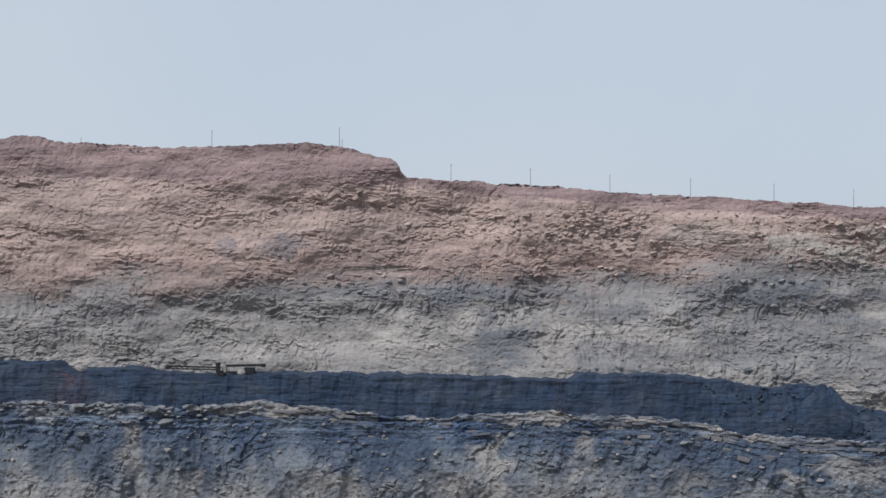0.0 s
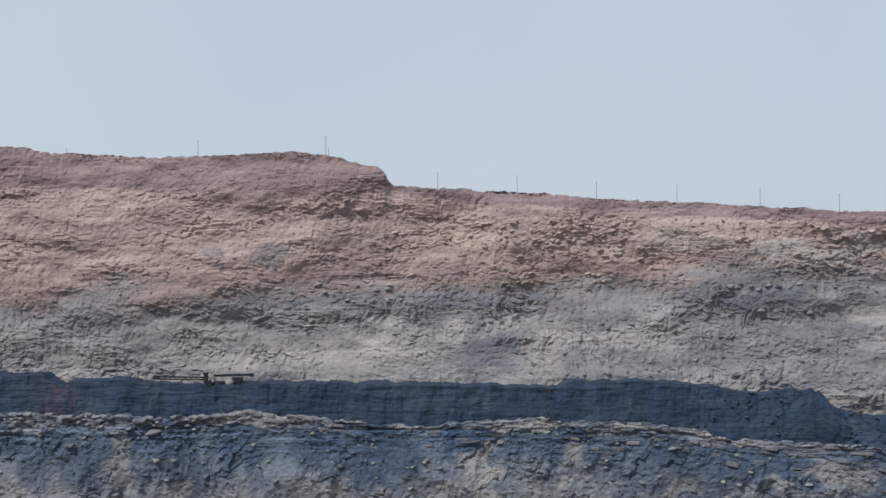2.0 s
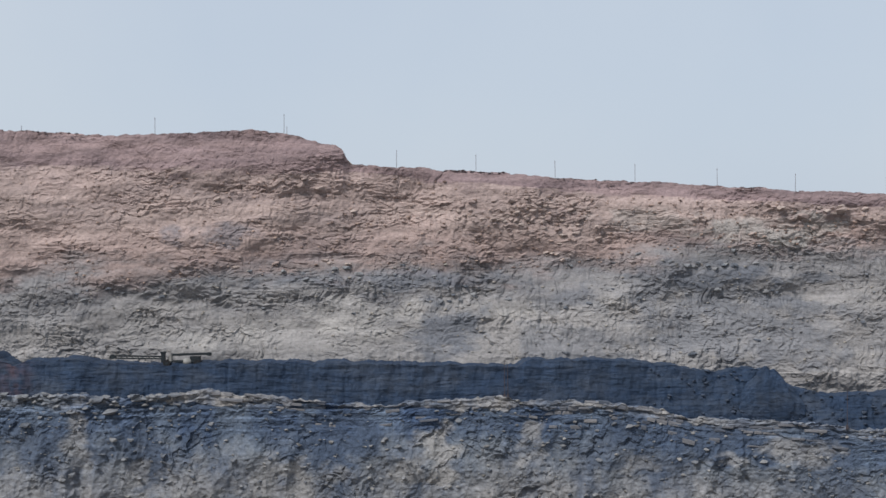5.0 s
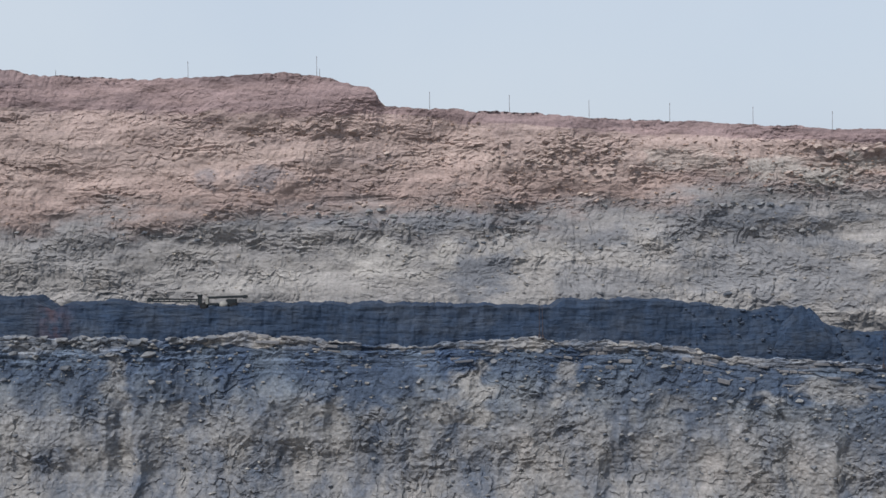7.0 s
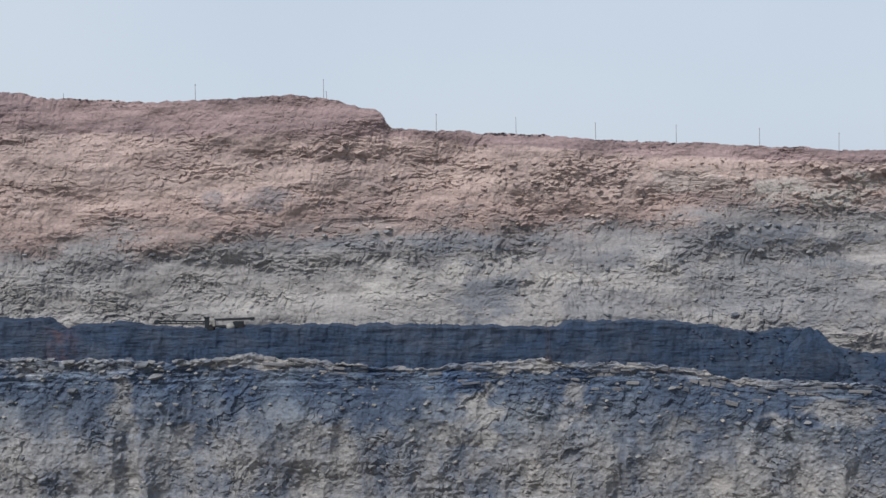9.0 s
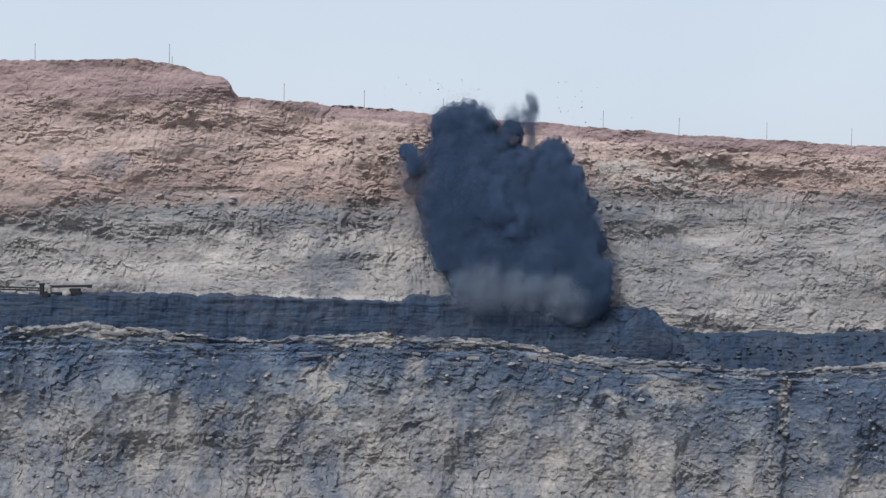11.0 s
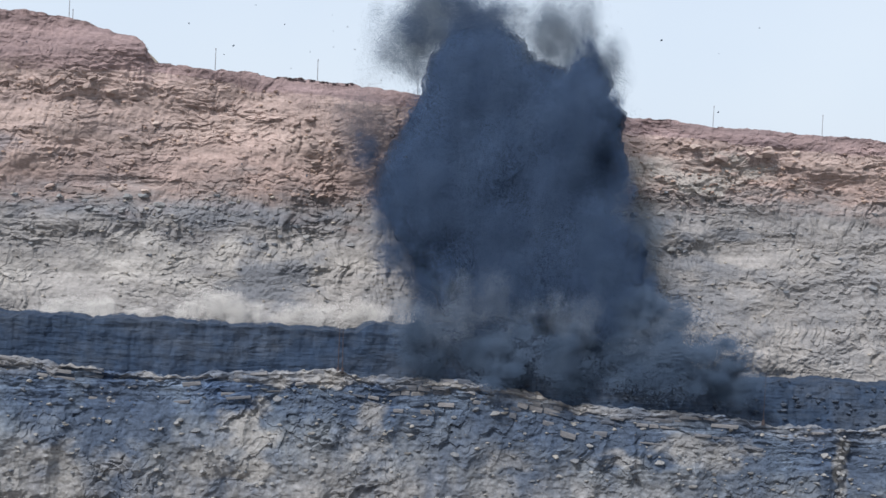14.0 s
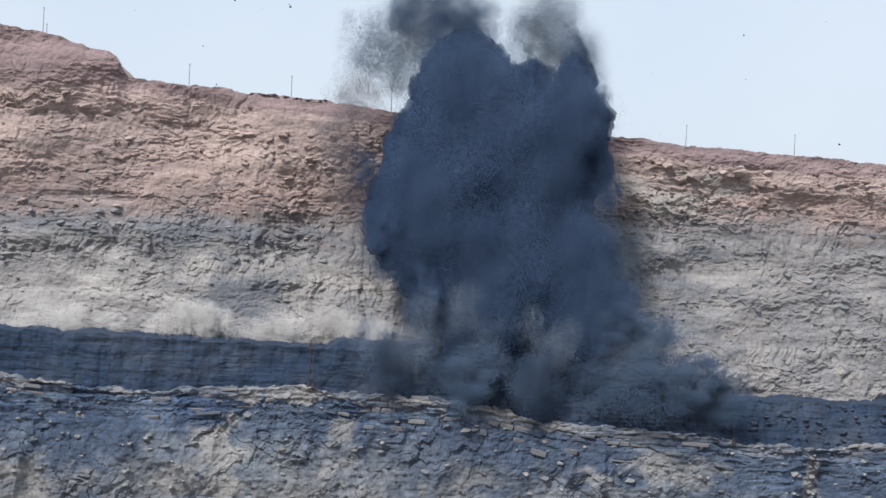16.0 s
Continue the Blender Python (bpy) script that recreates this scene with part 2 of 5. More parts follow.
def ridged(x, y, octaves=4, seed=0):
    out, amp = 0.0, 1.0
    for k in range(octaves):
        out = out + amp * (1 - 2 * np.abs(value_noise(x, y, seed + 31 * k)))
        x, y, amp = x * 2.1, y * 2.1, amp * 0.5
    return out


def facets(x, y, seed=0, tilt=1.0):
    """Broken rock: every cell is a flat chip with a height and a tilt of its own."""
    ix, iy = np.floor(x), np.floor(y)
    best, out = np.full(x.shape, 1e9), np.zeros(x.shape)
    for a in (-1, 0, 1):
        for b in (-1, 0, 1):
            cx, cy = ix + a, iy + b
            px, py = cx + 0.5 + 0.45 * lattice(cx, cy, seed), cy + 0.5 + 0.45 * lattice(cx, cy, seed + 1)
            dx, dy = x - px, y - py
            d = dx * dx + dy * dy
            h = 0.6 * lattice(cx, cy, seed + 2) + tilt * (lattice(cx, cy, seed + 3) * dx + lattice(cx, cy, seed + 4) * dy)
            near = d < best
            best, out = np.where(near, d, best), np.where(near, h, out)
    return out


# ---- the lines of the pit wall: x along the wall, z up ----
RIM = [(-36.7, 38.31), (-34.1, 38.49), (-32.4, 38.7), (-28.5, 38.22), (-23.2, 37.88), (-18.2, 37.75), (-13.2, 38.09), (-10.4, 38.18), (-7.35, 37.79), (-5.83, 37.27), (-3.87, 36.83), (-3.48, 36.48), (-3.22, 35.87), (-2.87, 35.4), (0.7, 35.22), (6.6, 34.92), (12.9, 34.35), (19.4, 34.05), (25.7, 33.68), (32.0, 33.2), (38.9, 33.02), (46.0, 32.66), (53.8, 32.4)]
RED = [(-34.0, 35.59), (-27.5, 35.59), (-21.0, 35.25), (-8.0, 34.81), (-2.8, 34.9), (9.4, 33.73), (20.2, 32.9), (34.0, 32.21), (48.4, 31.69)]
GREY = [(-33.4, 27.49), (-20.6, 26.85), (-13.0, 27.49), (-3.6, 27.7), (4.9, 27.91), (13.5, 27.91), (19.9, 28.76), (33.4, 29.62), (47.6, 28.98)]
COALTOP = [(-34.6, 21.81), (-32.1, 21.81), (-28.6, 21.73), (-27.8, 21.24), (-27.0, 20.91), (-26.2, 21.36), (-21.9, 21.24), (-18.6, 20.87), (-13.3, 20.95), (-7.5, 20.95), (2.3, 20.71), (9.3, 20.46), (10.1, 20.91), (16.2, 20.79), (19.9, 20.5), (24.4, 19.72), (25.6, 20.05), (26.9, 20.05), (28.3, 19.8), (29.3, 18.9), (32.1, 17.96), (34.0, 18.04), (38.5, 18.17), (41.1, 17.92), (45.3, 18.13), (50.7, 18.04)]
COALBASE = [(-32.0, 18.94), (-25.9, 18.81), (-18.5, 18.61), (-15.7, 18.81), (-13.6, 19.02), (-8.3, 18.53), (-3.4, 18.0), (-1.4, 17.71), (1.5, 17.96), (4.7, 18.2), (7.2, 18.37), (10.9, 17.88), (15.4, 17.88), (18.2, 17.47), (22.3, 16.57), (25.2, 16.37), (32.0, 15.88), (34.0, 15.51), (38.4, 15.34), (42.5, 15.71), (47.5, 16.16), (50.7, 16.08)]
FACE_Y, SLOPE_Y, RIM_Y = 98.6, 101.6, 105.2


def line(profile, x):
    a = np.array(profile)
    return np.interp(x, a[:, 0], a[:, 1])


XS = np.concatenate([np.linspace(-160, -37, 60), np.linspace(-36, 56, 1400), np.linspace(57, 170, 60)])


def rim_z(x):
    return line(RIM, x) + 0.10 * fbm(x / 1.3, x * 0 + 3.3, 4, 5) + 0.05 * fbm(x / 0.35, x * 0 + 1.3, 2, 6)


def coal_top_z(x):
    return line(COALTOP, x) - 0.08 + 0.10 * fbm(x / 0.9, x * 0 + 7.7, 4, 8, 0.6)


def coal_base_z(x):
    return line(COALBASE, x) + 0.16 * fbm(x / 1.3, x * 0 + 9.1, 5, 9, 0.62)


def ledges(x, z, thick, seed, wave=0.9):
    """Weathered beds: each leans out towards its top and breaks back at a tread; -1 proud, +1 set back."""
    u = z / thick + wave * fbm(x / 5.0, z / 2.5, 3, seed) + 0.35 * fbm(x / 0.8, z / 0.8, 2, seed + 3)
    bed = np.floor(u)
    reach = np.clip(0.35 + 0.9 * value_noise(x / 1.7 + bed * 7.31, bed * 3.7, seed + 5) + 0.4 * value_noise(x / 0.6, bed * 1.9, seed + 6), 0, 1.3)
    return reach * (1 - 2 * np.minimum((u - bed) / 0.82, (1 - (u - bed)) / 0.18))


def slope_y(x, z):
    """Depth of the upper slope at a place of the wall."""
    zb, zt = coal_top_z(x) - 0.5, rim_z(x)
    s = np.clip((z - zb) / (zt - zb), 0, 1)
    red = np.clip((z - line(RED, x)) / 0.9 + 0.5, 0, 1)
    grey_ = np.clip((line(GREY, x) - z) / 0.8 + 0.5, 0, 1)
    y = SLOPE_Y + (RIM_Y - SLOPE_Y - 0.5) * s ** 0.9
    y = y + 0.55 * fbm(x / 8.0, z / 4.0, 3, 11) + 0.10 * fbm(x / 2.2, z / 1.3, 3, 12)
    wx, wz = x + 0.4 * fbm(x / 1.2, z / 1.2, 2, 18), z + 0.25 * fbm(x / 1.1, z / 1.1, 2, 19)
    rough = np.clip(0.75 + 0.9 * fbm(x / 3.5, z / 1.2, 3, 20), 0.15, 1.6) * (1 - 0.45 * red)
    y = y + rough * (0.055 * facets(wx / 0.95, wz / 0.36, 61) + 0.07 * facets(wx / 0.46, wz / 0.26, 71))
    y = y + rough * (0.075 * ledges(x, z, 0.66, 62) + 0.035 * ledges(x, z, 0.27, 66)) * (1 - 0.35 * grey_)
    rills = ridged(x / 0.7 + 0.5 * fbm(x / 2.0, z / 1.0, 2, 63), z / 2.6, 3, 64)      # rain has run down the soft beds
    y = y + (0.05 + 0.05 * grey_) * rills * np.clip(0.5 + fbm(x / 5.0, z / 2.5, 2, 65), 0, 1)
    return y + 0.03 * fbm(x / 0.3, z / 0.25, 2, 15)


def coal_y(x, z):
    zb, zt = line(COALBASE, x), line(COALTOP, x)
    s = np.clip((z - zb) / (zt - zb), 0, 1)
    heap = np.clip((x - 18.0) / 8.0, 0, 1)       # to this side the seam is dug away and heaped up loose
    y = FACE_Y + s * (0.25 + 0.9 * heap)
    y = y + (0.035 * fbm(x / 2.5, z / 0.30, 3, 21) + 0.12 * fbm(x / 1.2, z / 1.8, 4, 22) + 0.022 * facets(x / 1.4, z / 0.24, 24, 0.4) + 0.05 * ridged(x / 0.6, z / 1.6, 3, 25)) * (1 - 0.4 * heap)
    return y + heap * 0.05 * ridged(x / 0.5, z / 0.4, 3, 23)


def cap_of(x, z):
    """Where the pale sandstone cap crops out under the seam: 0 to 1."""
    d = line(COALBASE, x) - z
    thick = 0.13 + 0.55 * np.clip(fbm(x / 2.6, x * 0 + 2.2, 4, 35) + 0.12, 0, 1)
    for mid, half, more in ((7.0, 3.4, 0.55), (-11.5, 3.0, 0.45), (13.5, 1.8, 0.3)):      # where the ledge bulges
        thick = thick + more * np.exp(-((x - mid) / half) ** 2)
    return np.clip((thick - d) / 0.12 + 0.9 * fbm(x / 0.6, z / 0.25, 3, 36), 0, 1) * (x > -17.5) * (1 - 0.8 * np.clip((x - 22) / 4, 0, 1) * (x < 38))


def lower_y(x, z):
    top = line(COALBASE, x)
    d = np.clip(top - z, 0, 30)
    y = 98.2 - 0.075 * d - np.clip(d - 9.5, 0, 8) * 0.5
    bed = np.clip(1.15 - d / (2.2 + 0.8 * fbm(x / 4.0, x * 0 + 6.1, 2, 45)), 0, 1)
    deep = top - z + 0.12 * fbm(x / 2.0, x * 0 + 4.4, 3, 40)
    y = y + bed * (0.07 * fbm(x / 5.0, z / 0.30, 3, 31) + 0.17 * facets(x / 1.5 + np.floor(deep / 0.26) * 0.37, deep / 0.26, 33, 0.2) + 0.12 * ledges(x, -deep, 0.52, 46, 0.3))
    wx, wz = x + 0.5 * fbm(x / 1.5, z / 1.5, 2, 37), z + 0.4 * fbm(x / 1.4, z / 1.4, 2, 38)
    rough = np.clip(0.65 + 1.1 * fbm(x / 3.5, z / 2.5, 3, 39), 0.08, 1.7) * (1 - 0.85 * bed)
    sway = 0.6 * fbm(x / 4.0, z / 3.0, 2, 47)
    y = y - (1 - bed) * 0.42 * ridged((x + sway) / 4.6, z / 9.0, 2, 48) - (1 - bed) * 0.10 * ridged((x + sway) / 1.5, z / 3.2, 2, 49)   # buttresses and runnels
    y = y + (1 - 0.6 * bed) * 0.20 * fbm(x / 3.0, z / 3.0, 3, 32)
    y = y + rough * (0.11 * facets(wx / 1.3, wz / 1.5, 81) + 0.10 * facets(wx / 0.5, wz / 0.42, 91) + 0.04 * ledges(x, z, 0.9, 92))
    y = y - cap_of(x, z) * 0.10
    chute = np.exp(-((x - 38.6 - 0.25 * np.sin(z)) / 0.9) ** 2) * np.clip(d / 1.5, 0, 1)
    return y + 0.05 * fbm(x / 0.3, z / 0.25, 2, 34) + 0.8 * chute


def sheet(name, xs, rows, depth_of, material, label, category, layers, smooth=True):
    """A wall of rock as one sheet: rows holds a height for each x; layers: attributes by name."""
    n, k = len(xs), len(rows)
    X, Z = np.tile(xs, (k, 1)), np.array(rows)
    Y = depth_of(X, Z)
    me = bpy.data.meshes.new(name)
    idx = np.arange(n * k).reshape(k, n)
    quads = np.stack([idx[:-1, :-1], idx[:-1, 1:], idx[1:, 1:], idx[1:, :-1]], -1).reshape(-1, 4)
    co = np.stack([X, Y, Z], -1).reshape(-1, 3)
    me.vertices.add(n * k)
    me.vertices.foreach_set("co", co.ravel())
    me.loops.add(quads.size)
    me.loops.foreach_set("vertex_index", quads.ravel().astype(np.int32))
    me.polygons.add(len(quads))
    me.polygons.foreach_set("loop_start", np.arange(0, quads.size, 4, dtype=np.int32))
    me.update(calc_edges=True)
    for key, values in layers(X, Z).items():
        me.attributes.new(key, "FLOAT", "POINT").data.foreach_set("value", values.ravel().astype(np.float32))
    me.polygons.foreach_set("use_smooth", np.full(len(quads), smooth, dtype=bool))
    me.materials.append(material)
    ob = new(name, me)
    return tagged(ob, label, category, kind="structure")


def between(low, high, k, power=1.0):
    return [low + (high - low) * (i / (k - 1)) ** power for i in range(k)]


def slope_layers(x, z):
    b, g, r, t = coal_top_z(x) - 0.3, line(GREY, x), line(RED, x), rim_z(x)
    s = np.where(z < g, (z - b) / (g - b), np.where(z < r, 1 + (z - g) / (r - g), 2 + (z - r) / (t - r)))
    # hollows of bare dark claystone, and shaded parts of the slope painted darker
    bare = patches(x, z, ((25.5, 26.6, 4.0, 0.9, 0.75), (4.6, 22.8, 2.6, 2.4, 0.65), (-12.7, 30.1, 4.0, 0.9, 0.55), (50.6, 24.8, 2.4, 4.2, 0.8), (29.5, 24.6, 2.2, 0.7, 0.6),
                          (33.0, 26.6, 2.5, 0.45, 0.6), (22.5, 26.0, 7.0, 1.8, 0.45), (1.0, 26.7, 11.0, 0.8, 0.5), (-27.0, 24.2, 4.0, 1.1, 0.2), (14.0, 25.0, 3.0, 1.2, 0.4), (27.0, 22.3, 9.0, 2.6, 0.5), (15.0, 22.0, 6.0, 1.5, 0.4), (42.0, 22.0, 7.0, 3.0, 0.3)), 41)
    # drapes of pale washed-down clay
    pale = patches(x, z, ((-3.0, 23.6, 4.0, 1.6, 0.45), (2.0, 24.0, 1.3, 1.5, 0.5), (9.5, 24.4, 3.0, 0.7, 0.3), (29.5, 30.2, 6.5, 1.2, 0.7), (20.0, 31.2, 4.0, 0.9, 0.4),
                          (-14.0, 22.6, 5.0, 1.0, 0.35)), 52)
    return {"strata": s, "bare": bare, "pale": pale}


def patches(x, z, spots, seed):
    """Ragged patches: middle, half width, half height, strength."""
    out, rag = 0 * x, 0.9 * fbm(x / 1.5, z / 0.9, 5, seed)
    for cx, cz, wx, wz, strength in spots:
        d = ((x - cx) / wx) ** 2 + ((z - cz) / wz) ** 2 + rag
        out = np.maximum(out, np.clip(1.3 - d, 0, 1) * strength)
    return out


def lower_layers(x, z):
    dark = patches(x, z, ((-17.5, 15.0, 1.6, 3.0, 0.8), (-3.3, 15.3, 3.8, 1.8, 0.85), (17.0, 14.6, 5.5, 2.4, 0.6), (40.3, 13.0, 3.6, 3.6, 0.85), (46.5, 14.0, 7.0, 2.6, 0.75), (43.8, 11.2, 4.0, 4.6, 0.9), (26.0, 15.0, 10.0, 1.9, 0.9), (31.0, 12.6, 4.0, 2.0, 0.5), (33.0, 12.0, 3.0, 3.0, 0.5), (-26.0, 15.0, 7.0, 2.0, 0.6), (8.0, 16.4, 6.0, 0.9, 0.5)), 42)
    pale = patches(x, z, ((3.6, 14.2, 1.1, 2.8, 0.9), (-15.0, 12.6, 3.0, 1.6, 0.4), (10.4, 14.2, 1.4, 1.1, 0.8), (29.0, 14.2, 3.2, 0.8, 0.7), (-8.0, 11.5, 2.6, 1.6, 0.5), (38.4, 13.4, 0.55, 2.0, 0.9), (-30.0, 12.4, 1.0, 1.0, 0.6), (3.2, 14.4, 1.9, 1.6, 0.75), (10.0, 15.2, 1.0, 1.3, 0.70), (-7.1, 13.0, 1.4, 1.2, 0.70), (1.1, 13.1, 1.4, 0.9, 0.60), (27.4, 14.2, 1.0, 0.6, 0.80), (24.6, 13.5, 1.5, 0.6, 0.60), (-4.1, 13.0, 1.2, 0.9, 0.50), (30.7, 13.2, 1.2, 0.8, 0.50), (18.0, 13.4, 1.6, 0.8, 0.40), (-22.3, 15.2, 1.0, 2.2, 0.60), (-17.9, 13.1, 0.9, 1.6, 0.50), (-14.3, 11.8, 2.0, 1.4, 0.40), (-27.7, 12.0, 2.2, 1.4, 0.40), (-8.5, 12.5, 1.6, 1.8, 0.50), (-20.8, 9.4, 3.0, 1.0, 0.40)), 43)
    return {"strata": np.clip((line(COALBASE, x) - z) / 2.6, 0, 3), "cap": cap_of(x, z), "dark": dark, "pale": pale}


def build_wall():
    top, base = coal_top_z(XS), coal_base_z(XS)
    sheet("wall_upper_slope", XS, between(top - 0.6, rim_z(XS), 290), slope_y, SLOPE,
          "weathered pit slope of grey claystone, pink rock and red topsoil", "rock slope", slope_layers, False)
    sheet("wall_coal_seam", XS, between(base - 0.4, top, 60), coal_y, COAL, "thick black coal seam with thin level beds, tinted blue by painted haze", "coal seam",
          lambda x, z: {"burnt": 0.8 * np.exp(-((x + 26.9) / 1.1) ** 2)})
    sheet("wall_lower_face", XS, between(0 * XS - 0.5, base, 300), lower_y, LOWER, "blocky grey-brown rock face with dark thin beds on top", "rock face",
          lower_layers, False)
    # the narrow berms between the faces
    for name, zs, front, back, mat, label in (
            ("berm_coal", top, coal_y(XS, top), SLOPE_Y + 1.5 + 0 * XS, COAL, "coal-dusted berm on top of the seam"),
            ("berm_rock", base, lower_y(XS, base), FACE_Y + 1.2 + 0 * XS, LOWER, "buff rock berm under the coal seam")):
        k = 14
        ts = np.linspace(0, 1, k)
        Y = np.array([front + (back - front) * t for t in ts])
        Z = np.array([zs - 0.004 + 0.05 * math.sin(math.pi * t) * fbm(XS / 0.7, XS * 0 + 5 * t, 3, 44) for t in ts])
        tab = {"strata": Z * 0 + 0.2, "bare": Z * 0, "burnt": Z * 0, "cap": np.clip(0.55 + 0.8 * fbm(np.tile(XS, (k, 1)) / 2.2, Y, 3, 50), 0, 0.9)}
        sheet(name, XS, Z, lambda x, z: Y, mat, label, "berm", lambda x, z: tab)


build_wall()


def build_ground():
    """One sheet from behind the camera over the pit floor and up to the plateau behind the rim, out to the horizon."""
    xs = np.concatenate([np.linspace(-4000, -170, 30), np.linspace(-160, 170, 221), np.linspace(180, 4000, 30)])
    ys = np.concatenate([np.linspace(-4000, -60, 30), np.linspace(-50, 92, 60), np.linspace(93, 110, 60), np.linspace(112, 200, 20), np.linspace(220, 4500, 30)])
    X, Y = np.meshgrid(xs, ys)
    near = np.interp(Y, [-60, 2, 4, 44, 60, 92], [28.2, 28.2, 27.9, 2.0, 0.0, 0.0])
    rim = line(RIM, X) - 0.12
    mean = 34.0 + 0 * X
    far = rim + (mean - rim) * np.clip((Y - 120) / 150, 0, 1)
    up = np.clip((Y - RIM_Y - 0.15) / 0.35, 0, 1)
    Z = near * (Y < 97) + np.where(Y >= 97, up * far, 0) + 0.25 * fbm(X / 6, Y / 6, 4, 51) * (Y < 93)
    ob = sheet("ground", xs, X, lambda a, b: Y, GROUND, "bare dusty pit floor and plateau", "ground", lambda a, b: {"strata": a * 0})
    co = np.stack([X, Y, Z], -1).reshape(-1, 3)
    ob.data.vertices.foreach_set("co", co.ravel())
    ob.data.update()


build_ground()


# ---- things ----
def part(name, bm, material, parent=None, label=""):
    me = bpy.data.meshes.new(name)
    bm.to_mesh(me)
    bm.free()
    me.materials.append(material)
    ob = new(name, me)
    if parent is not None:
        ob.parent = parent
    return tagged(ob, label)


def box_bm(sx, sy, sz, m=Matrix(), bevel=0.0):
    b = bmesh.new()
    bmesh.ops.create_cube(b, size=1.0)
    bmesh.ops.scale(b, vec=(sx, sy, sz), verts=b.verts)
    if bevel:
        bmesh.ops.bevel(b, geom=b.edges[:], offset=bevel, segments=2, affect="EDGES")
    bmesh.ops.transform(b, matrix=m, verts=b.verts)
    return b


def rod_bm(r1, r2, length, m=Matrix(), sides=8):
    b = bmesh.new()
    bmesh.ops.create_cone(b, cap_ends=True, segments=sides, radius1=r1, radius2=r2, depth=length)
    bmesh.ops.transform(b, matrix=m @ Matrix.Translation((0, 0, length / 2)), verts=b.verts)
    return b


def build_poles():
    first = None
    for x, h in ((-17.88, 1.40), (-8.02, 1.52), (0.61, 1.36), (6.76, 1.33), (12.91, 1.38), (19.14, 1.38), (25.59, 1.38), (31.74, 1.40), (38.98, 1.36), (46.08, 1.40), (-7.8, 0.6), (-27.99, 0.42)):
        z = float(line(RIM, np.array([x]))[0]) - 0.2
        if first is None:
            first = tagged(new("marker_pole"), "thin grey pole standing on the pit rim", "pole", "poles along the rim")
            part("shaft", rod_bm(0.024, 0.018, 1.6), POLE, first)
            part("cap", rod_bm(0.03, 0.03, 0.12, Matrix.Translation((0, 0, 1.55))), POLE, first)
            pole = first
            pole.matrix_basis = pose(x, RIM_Y + 0.2, z, 0, 0.5, 0)
        else:
            pole = copy_thing(first, pose(x, RIM_Y + 0.2, z, 0, random.uniform(-1, 1), 0))
        pole.scale = (1, 1, (h + 0.2) / 1.67)


build_poles()


# ---- stones ----
def hull(points):
    bm = bmesh.new()
    for p in points:
        bm.verts.new(p)
    bmesh.ops.convex_hull(bm, input=bm.verts)
    bmesh.ops.delete(bm, geom=[v for v in bm.verts if not v.link_faces], context="VERTS")
    bmesh.ops.triangulate(bm, faces=bm.faces)
    return bm


def stone_mesh(name, material, seed, flat=1.0, boxy=0.0):
    """A broken stone about 1 m across, 20 to 40 triangles."""
    rng = random.Random(seed)
    pts = []
    for k in range(16):
        v = Vector((rng.gauss(0, 1), rng.gauss(0, 1), rng.gauss(0, 1))).normalized()
        if boxy:
            m = max(abs(v.x), abs(v.y), abs(v.z))
            v = v * ((1 - boxy) + boxy / m)
        v = v * rng.uniform(0.42, 0.55)
        pts.append((v.x, v.y, v.z * flat))
    bm = hull(pts)
    me = bpy.data.meshes.new(name)
    bm.to_mesh(me)
    bm.free()
    me.materials.append(material)
    return me


def block_mesh(name, material, seed):
    """A rough block about 1 m each way with chipped corners."""
    rng = random.Random(seed)
    pts = []
    for x in (-0.5, 0.5):
        for y in (-0.5, 0.5):
            for z in (-0.5, 0.5):
                pts.append((x * rng.uniform(0.8, 1.0), y * rng.uniform(0.75, 1.05), z * rng.uniform(0.6, 1.05)))
                pts.append((x * rng.uniform(0.5, 0.95), y * rng.uniform(0.85, 1.1), z * rng.uniform(0.6, 0.9)))
    bm = hull(pts)
    me = bpy.data.meshes.new(name)
    bm.to_mesh(me)
    bm.free()
    me.materials.append(material)
    return me


def stones(name, meshes, parent, places):
    for i, (x, y, z, w, h, turn) in enumerate(places):
        dip = math.degrees(math.atan((line(COALBASE, x + 1.0) - line(COALBASE, x - 1.0)) / 2)) if name == "slab" else 0
        ob = new(name, meshes[i % len(meshes)])
        ob.parent = parent
        tip = 4 if name == "slab" else 14
        ob.matrix_basis = pose(x, y, z, random.uniform(-tip, tip), random.uniform(-tip, tip) * 0.6 - dip, turn) @ Matrix.Diagonal((w, min(w, max(h * 1.5, 0.5 if tip == 4 else 0)), h, 1))


def one(fn, x, z):
    return float(fn(np.array([x]), np.array([z]))[0])


SLOPE_WALL, LOWER_WALL, COAL_WALL = (bpy.data.objects[n] for n in ("wall_upper_slope", "wall_lower_face", "wall_coal_seam"))
PINK_SET = [stone_mesh("stone", PINKSTONE, 100 + k, 0.8, 0.3) for k in range(6)]
GREY_SET = [stone_mesh("stone", GREYSTONE, 200 + k, 0.8, 0.3) for k in range(6)]
SLAB_SET = [block_mesh("slab", SANDSTONE, 300 + k) for k in range(10)]
COAL_SET = [stone_mesh("lump", COALSTONE, 400 + k, 0.8, 0.3) for k in range(4)]


